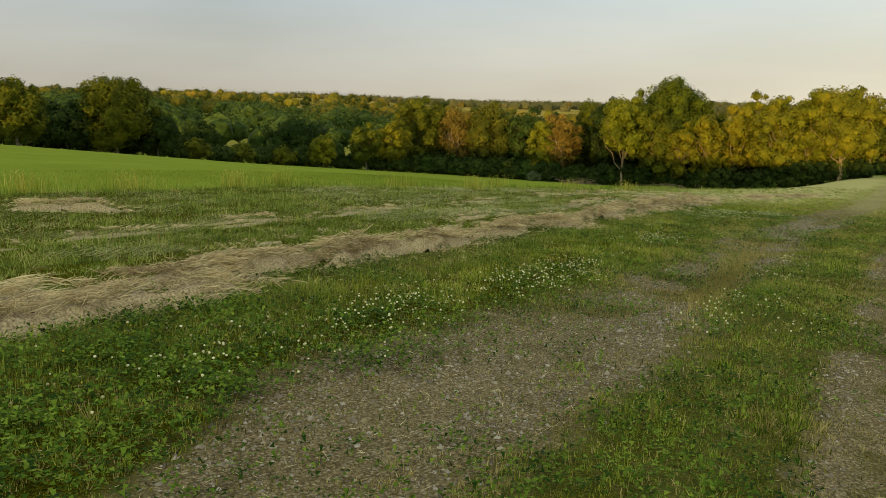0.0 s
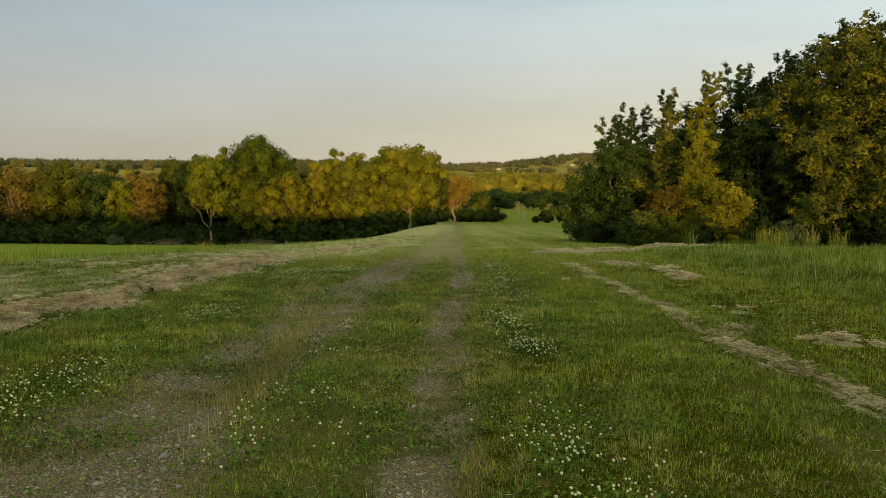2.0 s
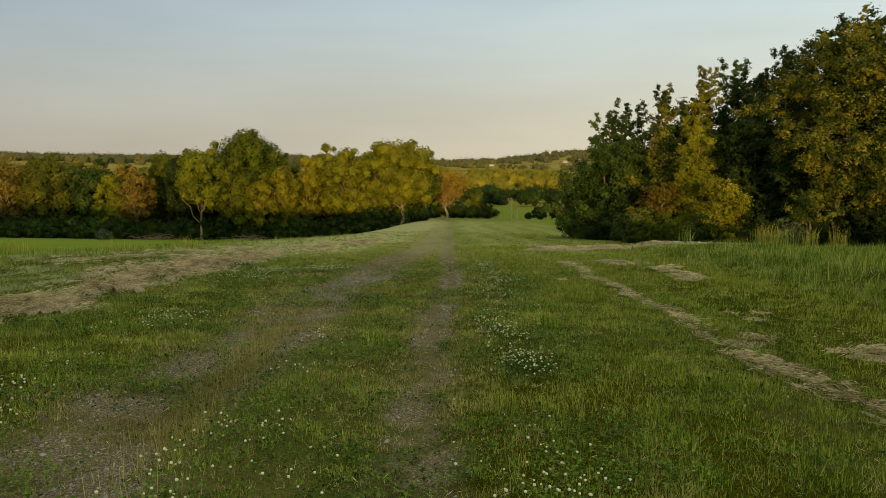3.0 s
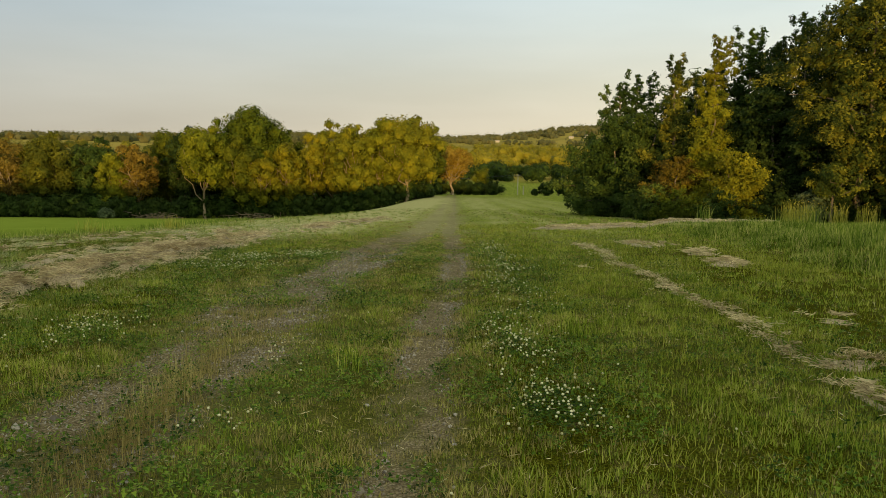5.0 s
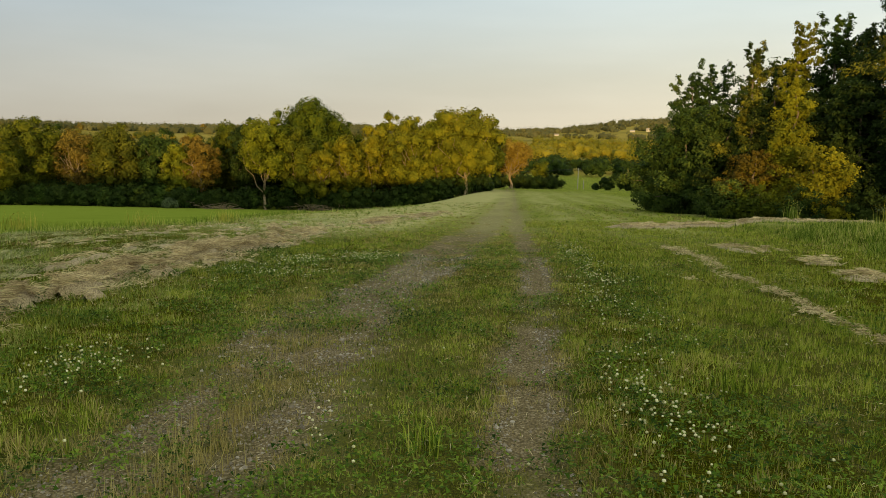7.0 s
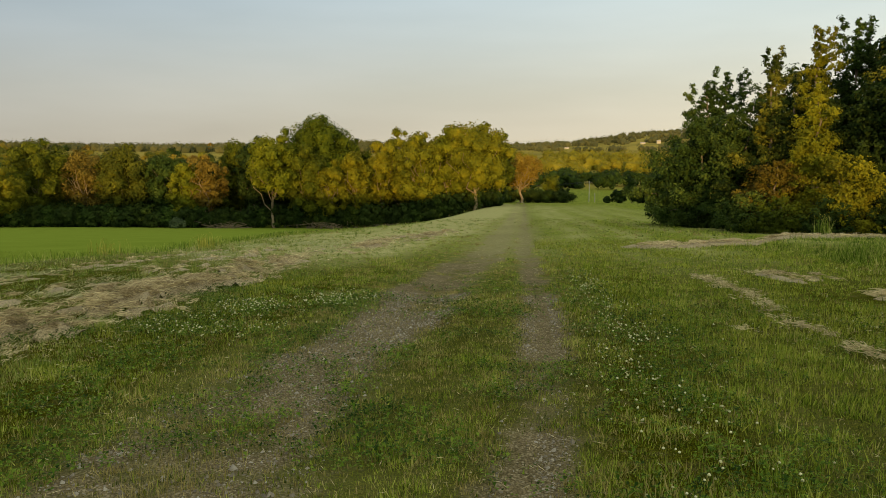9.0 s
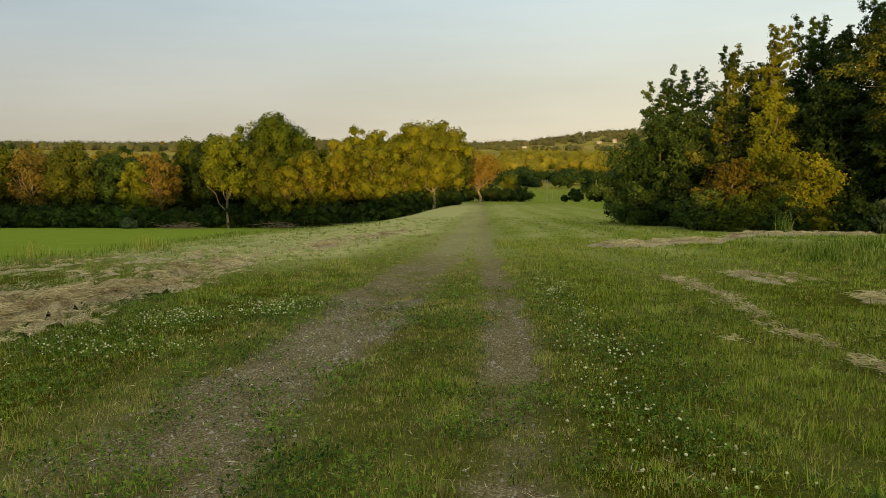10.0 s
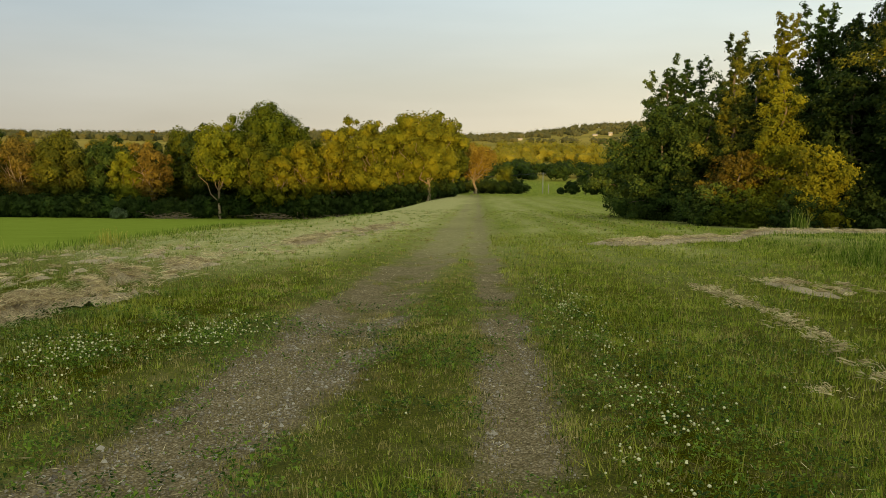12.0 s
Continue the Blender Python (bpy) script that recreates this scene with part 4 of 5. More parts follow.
def house(x, y, w, d, h, label):
    z = float(land(x, y)) + 1.5
    root = thing("house", (x, y, z), label, "house", "far houses")
    v, f = box(-w / 2, w / 2, -d / 2, d / 2, -4, h)
    shell = part("wall", np_mesh("wall", v, f, WALL), root)
    o = 0.6
    v = np.array([(-w / 2 - o, -d / 2 - o, h), (w / 2 + o, -d / 2 - o, h), (w / 2 + o, 0, h + d * 0.35), (-w / 2 - o, 0, h + d * 0.35), (-w / 2 - o, d / 2 + o, h), (w / 2 + o, d / 2 + o, h)])
    f = np.array([(0, 1, 2, 3), (3, 2, 5, 4), (0, 4, 5, 1)])
    part("roof", np_mesh("roof", v, f, ROOF), root)
    k = max(2, int(w / 4))
    for i in range(k):
        cx = -w / 2 + w * (i + 0.5) / k
        v, f = box(cx - 0.6, cx + 0.6, -d / 2 - 0.06, -d / 2 + 0.02, h * 0.35, h * 0.75)
        part("window", np_mesh("window", v, f, PANE), shell, "small dark window")


house(6, 1900, 7, 7, 3, "small white house on the far slope")
house(98, 1900, 17, 7, 0.5, "long low pale farm building on the far slope")
house(322, 1950, 9, 8, 4, "white house under the wooded hill")
house(285, 1950, 11, 7, 1.5, "pale brick farm building under the wooded hill")


def utility_pole(x, y, h, arms, label):
    root = thing("utility_pole", (x, y, float(land(x, y)) - 0.3), label, "pole")
    v, f = tube([(0, 0, 0), (0.02, 0, h * 0.5), (0, 0, h)], [0.16, 0.15, 0.12], 8)
    part("post", np_mesh("post", v, f, POLE, True), root)
    if arms:
        v, f = box(-1.0, 1.0, -0.06, 0.06, h - 0.7, h - 0.55)
        arm = part("cross_arm", np_mesh("cross_arm", v, f, BARK), root)
        for s in (-0.85, 0, 0.85):
            v, f = tube([(s, 0, h - 0.55), (s, 0, h - 0.4), (s, 0, h - 0.3)], [0.05, 0.07, 0.03], 6)
            part("insulator", np_mesh("insulator", v, f, PANE, True), arm, "dark glazed insulator")
    return root


utility_pole(24.3, 303, 8.2, True, "weathered wooden utility pole with cross arm")
utility_pole(26.4, 303, 3.6, False, "short weathered wooden post in grass")
utility_pole(-14, 330, 8.2, True, "weathered wooden utility pole with cross arm")
for s in (-0.85, 0.85):
    a_, b_ = np.array((24.3 + s, 303, float(land(24.3, 303)) + 7.6)), np.array((-14 + s, 330, float(land(-14, 330)) + 7.6))
    t_ = np.linspace(0, 1, 12)[:, None]
    line = a_ * (1 - t_) + b_ * t_ - np.array([[0, 0, 1.0]]) * 4 * 0.7 * t_ * (1 - t_)
    v, f = tube(line, np.full(12, 0.025), 4)
    tagged(new("power_line", np_mesh("power_line", v, f, PANE, True)), "thin dark overhead wire between poles", "cable", "overhead wires")


# ---- grass, clover, hay and gravel underfoot ----
def blades(rng, x, y, length, width, lean, z=None, segs=1, toward=None):
    """Grass blades rooted at x, y: tapered, leaning and, with two segments, drooping."""
    n = len(x)
    z = land(x, y) if z is None else z
    ang = rng.uniform(0, 2 * math.pi, n)
    dr = rng.uniform(0, 2 * math.pi, n) if toward is None else toward + rng.normal(0, 0.7, n)
    wx, wy = np.cos(ang) * width / 2, np.sin(ang) * width / 2
    ln_ = np.abs(rng.normal(0, 1, n)) * lean
    tip_h = length * np.cos(np.minimum(ln_, 1.35))
    out = length * np.sin(np.minimum(ln_, 1.35))
    ux, uy = np.cos(dr), np.sin(dr)
    b0, b1 = np.stack([x - wx, y - wy, z - 0.01], 1), np.stack([x + wx, y + wy, z - 0.01], 1)
    tip = np.stack([x + ux * out, y + uy * out, z + tip_h * (1 if segs == 1 else 0.9)], 1)
    if segs == 1:
        v = np.stack([b0, b1, tip], 1).reshape(-1, 3)
        return v, np.arange(3 * n).reshape(-1, 3)
    mx, my, mz = x + ux * out * 0.35, y + uy * out * 0.35, z + tip_h * 0.6
    m0, m1 = np.stack([mx - wx * 0.8, my - wy * 0.8, mz], 1), np.stack([mx + wx * 0.8, my + wy * 0.8, mz], 1)
    v = np.stack([b0, b1, m1, m0, tip], 1).reshape(-1, 3)
    i = np.arange(n)[:, None] * 5
    return v, np.concatenate([i + [[0, 1, 2]], i + [[0, 2, 3]], i + [[3, 2, 4]]])


def scatter(rng, x0, x1, y0, y1, per_m2):
    n = int((x1 - x0) * (y1 - y0) * per_m2)
    return rng.uniform(x0, x1, n), rng.uniform(y0, y1, n)


PATCHES = [  # thick clover in bloom: x, y, half width, half length, strength
    (-3.15, 3.6, 0.4, 0.8, 0.8), (-3.05, 5.2, 0.4, 1.0, 0.9), (-2.8, 7.4, 0.35, 1.2, 0.9), (-2.95, 11.7, 0.35, 0.7, 0.7), (-3.05, 16.9, 0.55, 0.5, 1.0), (-3.2, 18.3, 0.4, 0.5, 1.0), (-2.35, 19.3, 0.4, 0.7, 0.8),
    (-1.03, 7.3, 0.22, 0.9, 0.5), (-0.65, 7.2, 0.3, 0.5, 0.55), (-0.98, 10.6, 0.15, 0.5, 0.45), (-0.95, 9.0, 0.16, 0.5, 0.4), (0.75, 6.8, 0.26, 0.8, 1.0), (0.92, 9.75, 0.26, 0.5, 1.0), (0.83, 11.9, 0.24, 1.1, 0.85),
    (0.92, 15.6, 0.26, 1.3, 0.5), (1.18, 17.4, 0.34, 1.4, 0.42), (1.12, 20.8, 0.3, 2.6, 0.45), (1.2, 14.2, 0.28, 0.8, 0.4), (0.95, 5.3, 0.3, 0.6, 1.0), (1.25, 4.4, 0.35, 0.6, 1.0)]


def clover_share(x, y):
    """How thick the clover grows."""
    nz = ease(rough(x * 2.1, y * 1.7, 31), 0.32, 0.6)
    s = 0 * x
    for px, py, rx, ry, k in PATCHES:
        s = np.maximum(s, k * np.exp(-((x - px) / rx) ** 2 - ((y - py) / ry) ** 2))
    return np.clip(s * (0.35 + 0.75 * nz), 0, 1)


def stuff(name, pieces, material, label, category):
    v, f = join(pieces)
    return tagged(new(name, np_mesh(name, v, f, material)), label, category, kind="stuff")


def lawn():
    rng = np.random.default_rng(41)
    green, dull, dry = [], [], []
    for x0, x1, y0, y1, den, wid, segs in ((-4.4, 3.8, 1.5, 17.5, 4300, 0.006, 1), (-8, -4.4, 1.5, 20, 1300, 0.0095, 1), (3.8, 9, 4, 20, 1250, 0.0085, 1), (-4.4, 3.8, 17.5, 23, 2200, 0.0085, 1),
                                           (-14, -8, 3, 20, 900, 0.01, 1), (-9, -4.4, 20, 28, 650, 0.011, 1), (3.8, 9, 20, 28, 650, 0.011, 1), (-4.4, 3.8, 23, 28, 900, 0.01, 1), (-14, -9, 20, 45, 260, 0.013, 1), (9, 16, 20, 45, 120, 0.013, 1),
                                           (-9, 9, 28, 45, 260, 0.014, 1), (-30, 34, 45, 100, 22, 0.035, 1), (-16, 12, -8, 1.5, 160, 0.01, 1)):
        # tufts of about a dozen blades that lean outwards
        tx, ty = scatter(rng, x0, x1, y0, y1, den / 11)
        b, c = bare(tx, ty), clover_share(tx, ty)
        tuft = rough(tx * 2.2, ty * 2.2, 51)
        mow, band = ease(-tx, 4.4, 5.4), ease(rough(tx * 1.1 + 0.3 * np.sin(ty * 0.9), ty * 0.5, 59), 0.4, 0.58)
        herbal = ease(-tx, 2.0, 2.8) * ease(tx, -4.6, -4.2) * (1 - ease(ty, 4.2, 5.6))
        b = np.clip(b + 0.55 * (rough(tx * 3.1, ty * 2.3, 67) - 0.5), 0, 1)
        clod = ease(rough(tx * 6.5, ty * 5.0, 55), 0.32, 0.68)
        keep = (rng.random(len(tx)) < (1 - (0.8 + 0.15 * ease(ty, 12, 20)) * ease(b, 0.2 - 0.06 * ease(ty, 12, 24), 0.7 - 0.25 * ease(ty, 12, 24))) * (0.5 + 0.6 * ease(tuft, 0.3, 0.62)) * (0.5 + 0.85 * clod) * (1 - 0.88 * c) * (1 - 0.85 * mow * (1 - band)) * (1 - 0.2 * herbal)) & (tx > crop_edge(ty)) & (tx < verge_right(ty) + 1)
        tx, ty, b, tuft, clod = tx[keep], ty[keep], b[keep], tuft[keep], clod[keep]
        tall = np.interp(np.abs(tx + 0.4), [0, 1.6, 2.6, 4.5, 8], [0.05, 0.05, 0.06, 0.055, 0.1]) * (0.5 + 1.35 * ease(tuft, 0.3, 0.85) * rough(tx * 0.7, ty * 0.7, 53) + 0.35 * tuft)
        tall = tall * (1 - 0.75 * b) * (0.5 + 0.7 * clod) * rng.uniform(0.55, 1.5, len(tx)) * (1 + 0.5 * ease(ty, 40, 60))
        strip = np.exp(-((tx + 1.4) / 0.24) ** 2) * ease(rough(tx * 0.8, ty * 0.35, 61), 0.35, 0.55)
        worn = np.maximum(np.exp(-((tx - rut_left(ty)) / 0.75) ** 2), np.exp(-((tx - rut_right(ty)) / 0.34) ** 2))
        isdry = rng.random(len(tx)) < 0.05 + 0.12 * ease(ty, 11, 20) + 0.2 * ease(2.6 - np.abs(tx + 0.9), 0, 0.6) * (0.4 + 1.2 * rough(tx * 1.1, ty * 0.6, 71)) + 0.45 * strip + 0.6 * worn * ease(rough(tx * 1.4, ty * 0.8, 65), 0.25, 0.6) + 0.3 * ease(b, 0.2, 0.5)
        left = (~isdry) & (tx < -3.6 - 0.5 * (tuft - 0.5))
        rest = ~(isdry | left)
        per = 11
        for sel, store in ((isdry, dry), (left, dull), (rest, green)):
            m = int(sel.sum()) * per
            ang, rad = rng.uniform(0, 2 * math.pi, m), np.abs(rng.normal(0, 0.02 + 0.0012 * np.repeat(ty[sel], per)))
            store.append(blades(rng, np.repeat(tx[sel], per) + np.cos(ang) * rad, np.repeat(ty[sel], per) + np.sin(ang) * rad, np.repeat(tall[sel], per) * rng.uniform(0.5, 1.2, m),
                                wid * rng.uniform(0.6, 1.4, m), 1.25 if x1 < -4 else 0.8, segs=segs, toward=ang))
    x, y = scatter(rng, -4.4, 3.6, 2.2, 20, 1500)
    k = rng.random(len(x)) < (1 - 0.78 * ease(bare(x, y), 0.25, 0.8)) * (1 - 0.7 * clover_share(x, y)) * (0.45 + 0.75 * rough(x * 5, y * 4, 57))
    x, y = x[k], y[k]
    store = blades(rng, x, y, rng.uniform(0.015, 0.04, len(x)), rng.uniform(0.006, 0.013, len(x)), 1.1)
    for x0, x1, den, w in ((-8, -4.3, 700, 0.01), (-14, -8, 320, 0.013)):
        x, y = scatter(rng, x0, x1, 1.5, 19, den)
        k = (rng.random(len(x)) < 0.3 + 1.0 * rough(x * 2.4, y * 2.0, 69)) & (x > crop_edge(y))
        x, y = x[k], y[k]
        dull.append(blades(rng, x, y, rng.uniform(0.03, 0.09, len(x)), w * rng.uniform(0.6, 1.3, len(x)), 1.25))
    # cut grass left lying in flat pale mats
    x, y = np.concatenate([np.stack(scatter(rng, -8.5, -4.4, 2, 20, 420)), np.stack(scatter(rng, -14, -8.5, 3, 24, 230)), np.stack(scatter(rng, -9, -4.4, 20, 40, 130))], 1)
    flat = 1 - ease(rough(x * 1.1 + 0.3 * np.sin(y * 0.9), y * 0.5, 59), 0.42, 0.56)
    k = (rng.random(len(x)) < 0.06 + 0.94 * flat * ease(rough(x * 1.7, y * 0.9, 83), 0.36, 0.55)) & (x > crop_edge(y))
    x, y = x[k], y[k]
    wisp = blades(rng, x, y, rng.uniform(0.1, 0.28, len(x)), 0.005 + 0.0004 * y, 0.25, land(x, y) + 0.02, toward=rng.normal(1.2, 0.5, len(x)))
    tip = wisp[0].reshape(-1, 3, 3)
    out = (tip[:, 2, 2] - tip[:, 0, 2])[:, None] * np.stack([np.cos(a_ := rng.normal(1.2, 0.6, len(x))), np.sin(a_), 0 * a_], 1)
    tip[:, 2] = (tip[:, 0] + tip[:, 1]) / 2 + out + [0, 0, 0.03]
    mats = (tip.reshape(-1, 3), wisp[1])
    # a strip of ripe yellow stems between the wheel tracks
    y = rng.uniform(6.5, 13.5, 4000)
    x = np.interp(y, [5.5, 8, 9, 10, 11, 13], [-1.25, -1.33, -1.4, -1.5, -1.6, -1.55]) + rng.normal(0, 0.11, len(y))
    k = rng.random(len(y)) < 0.1 + 1.1 * ease(rough(x * 1.5, y * 0.6, 63), 0.35, 0.6)
    dry.append(blades(rng, x[k], y[k], rng.uniform(0.06, 0.19, k.sum()), 0.005, 0.4))
    # taller yellow-green grass left standing along the hay
    y = rng.uniform(2.2, 24, 15000)
    x = -3.85 + 0.3 * (rough(y * 0.5, y * 0, 85) - 0.5) + rng.normal(0, 0.27, len(y))
    k = rng.random(len(y)) < 0.15 + 1.1 * ease(rough(x * 1.6, y * 0.9, 87), 0.36, 0.6)
    stuff("standing_grass", [blades(rng, x[k], y[k], rng.uniform(0.03, 0.1, k.sum()) * (1 + 0.6 * (y[k] < 8)), 0.006 + 0.0002 * y[k], 0.5)], GRASS_BRIGHT, "yellow-green grass left standing along the hay row", "grass")
    # paler fresh grass over the mown strip on the other side of the track
    x, y = np.concatenate([np.stack(scatter(rng, 1.2, 6.2, 7, 22, 330)), np.stack(scatter(rng, 0.5, 7, 16, 42, 120))], 1)
    k = rng.random(len(x)) < 0.1 + 0.9 * ease(rough(x * 1.3, y * 0.8, 89), 0.36, 0.62)
    x, y = x[k], y[k]
    stuff("fresh_grass", [blades(rng, x, y, rng.uniform(0.05, 0.14, len(x)), 0.005 + 0.0003 * y, 0.7)], GRASS_BRIGHT, "pale fresh grass over the mown strip", "grass")
    stuff("low_grass", [store], GRASS_LOW, "short turf between the grass tufts, shade in its colour", "grass")
    stuff("grass", green, GRASS, "short green track-side grass in evening shade", "grass")
    stuff("mown_grass", dull, GRASS_DULL, "pale mown grass stubble between hay rows", "grass")
    stuff("cut_grass", [mats], GRASS_MAT, "pale cut grass lying flat between hay rows", "grass")
    stuff("dry_grass", dry, GRASS_DRY, "straw-coloured dry grass stems along the track", "grass")


def verge():
    """Uncut grass on the low bank beside the trees."""
    rng = np.random.default_rng(43)
    out = []
    for x0, x1, y0, y1, den in ((5.8, 15, 9, 30, 420), (6.5, 28, 30, 50, 130)):
        x, y = scatter(rng, x0, x1, y0, y1, den)
        k = (x > verge_right(y)) & (rng.random(len(x)) < 0.15 + 1.0 * ease(rough(x * 2.3, y * 1.8, 71), 0.3, 0.65))
        x, y = x[k], y[k]
        edge = ease(x - verge_right(y), 0, 0.4)
        out.append(blades(rng, x, y, (1 - 0.55 * ease(y, 27, 33)) * (0.08 + 0.24 * edge * (0.2 + 0.8 * ease(rough(x * 0.9, y * 0.7, 77), 0.35, 0.7))) * rng.uniform(0.6, 1.4, len(x)), 0.011 * (1 + y / 40), 0.75))
    stuff("tall_grass", out, GRASS_TALL, "uncut bright green grass on a low bank", "grass")


def crop():
    rng = np.random.default_rng(44)
    out = []
    for x0, x1, y0, y1, den, w in ((-20, -9, 4, 30, 160, 0.009),):
        x, y = scatter(rng, x0, x1, y0, y1, den)
        k = x < crop_edge(y)
        out.append(blades(rng, x[k], y[k], rng.uniform(0.04, 0.08, k.sum()), w, 0.8))
    y = rng.uniform(4, 60, 9000)
    x = crop_edge(y) + rng.normal(0, 0.45, len(y))
    k = rng.random(len(y)) < 0.25 + 0.9 * rough(x * 0.5, y * 0.5, 73)
    stuff("edge_grass", [blades(rng, x[k], y[k], rng.uniform(0.06, 0.24, k.sum()), 0.006 + 0.0003 * y[k], 0.5)], GRASS_TALL, "uncut grass fringe along the crop edge", "grass")
    stuff("crop", out, CROP, "even bright green young cereal crop", "crop")


def clover():
    rng = np.random.default_rng(45)
    x, y = scatter(rng, -5.2, 4.5, 1.4, 25, 1700)
    herb = 0.36 * (1 - 0.65 * ease(x, 1.2, 2)) * ease(rough(x * 1.6, y * 1.4, 91), 0.42, 0.62) * (1 - 0.7 * ease(bare(x, y), 0.35, 0.8)) * (1 - ease(y, 17, 25))
    broad = ease(-x, 2.0, 2.8) * ease(x, -4.6, -4.2) * (1 - ease(y, 4.2, 5.6))
    herb = np.maximum(herb, 0.9 * broad * ease(rough(x * 2.5, y * 2.2, 93), 0.3, 0.7))
    k = rng.random(len(x)) < np.maximum(clover_share(x, y) ** 1.2, herb)
    x, y, broad = x[k], y[k], broad[k]
    z = land(x, y) + rng.uniform(0.02, 0.085, len(x)) * (1 + 0.5 * broad)
    pieces = []
    turn = rng.uniform(0, 2 * math.pi, len(x))
    for j in range(3):
        a_ = turn + j * 2 * math.pi / 3
        ax = np.stack([np.cos(a_), np.sin(a_), rng.normal(0.1, 0.5, len(x))], 1)
        c = np.stack([x, y, z], 1) + ax * 0.011
        s = np.cross(ax, [0, 0, 1.0])
        s /= np.linalg.norm(s, axis=1)[:, None]
        sz = (rng.uniform(0.012, 0.025, len(x)) * (1 + 0.2 * broad))[:, None]
        v = np.stack([c - ax * sz * 0.5, c + ax * sz * 0.45 + s * sz * 0.5, c + ax * sz * 0.45 - s * sz * 0.5], 1).reshape(-1, 3)
        pieces.append((v, np.arange(3 * len(x)).reshape(-1, 3)))
    stuff("clover_leaves", pieces, CLOVER, "dark green clover leaves in dense patches", "clover")
    # blossoms: round white heads on thin stalks
    x, y = scatter(rng, -4.2, 2.4, 1.5, 25, 340)
    k = rng.random(len(x)) < clover_share(x, y) ** 1.2
    x, y = x[k], y[k]
    x2, y2 = scatter(rng, -4.0, 4.5, 2, 22, 0.9)
    k = bare(x2, y2) < 0.3
    x, y = np.append(x, x2[k]), np.append(y, y2[k])
    bm = bmesh.new()
    bmesh.ops.create_icosphere(bm, subdivisions=1, radius=0.0086)
    for q in bm.verts:
        q.co *= 1 + 0.22 * (noise.random() - 0.5)
        q.co.z *= 0.88
    stalk = bmesh.ops.create_cone(bm, segments=3, radius1=0.0016, radius2=0.0012, depth=0.1, matrix=Matrix.Translation((0, 0, -0.058)))
    head = bpy.data.meshes.new("blossom")
    bm.to_mesh(head)
    bm.free()
    head.materials.append(PETAL)
    head.materials.append(CLOVER)
    for p in head.polygons:
        p.material_index = 1 if p.center.z < -0.013 else 0
    order = np.argsort(np.hypot(x - 0.2, y - 6) + rng.uniform(0, 3, len(x)))
    z = land(x, y) + rng.uniform(0.07, 0.13, len(x))
    patch = thing("clover_patch", (0, 0, 0), "white clover blossoms on thin stalks beside the track", "flower", kind="")
    for i in order[:300]:
        ob = new("blossom", head)
        ob.parent = patch
        s = rng.uniform(0.7, 1.15)
        ob.matrix_basis = pose(x[i], y[i], z[i], rng.uniform(-14, 14), rng.uniform(-14, 14), rng.uniform(0, 360)) @ Matrix.Scale(s, 4)
    hv = np.array([q.co for q in head.vertices])
    hf = np.array([list(p.vertices)[:3] for p in head.polygons if len(p.vertices) == 3 and p.material_index == 0])
    rest = order[300:]
    v = (hv[None] * rng.uniform(0.7, 1.15, (len(rest), 1, 1)) + np.stack([x, y, z], 1)[rest][:, None]).reshape(-1, 3)
    f = (hf[None] + (np.arange(len(rest)) * len(hv))[:, None, None]).reshape(-1, 3)
    tagged(new("clover_blossoms", np_mesh("clover_blossoms", v, f, PETAL)), "scattered white clover blossoms in the grass", "flower", kind="stuff")
    # a few yellow flowers and a yellow patch further on
    xa, ya = scatter(rng, -4.6, -2.9, 2.2, 4.4, 6)
    xb, yb = scatter(rng, 1.2, 2.6, 30, 33.5, 60)
    x, y = np.append(xa, xb), np.append(ya, yb)
    z = land(x, y) + rng.uniform(0.06, 0.13, len(x))
    v = (hv[None] * rng.uniform(0.5, 0.8, (len(x), 1, 1))  + np.stack([x, y, z], 1)[:, None]).reshape(-1, 3)
    f = (hf[None] + (np.arange(len(x)) * len(hv))[:, None, None]).reshape(-1, 3)
    tagged(new("yellow_flowers", np_mesh("yellow_flowers", v, f, YELLOW)), "small yellow meadow flowers in the grass", "flower", kind="stuff")


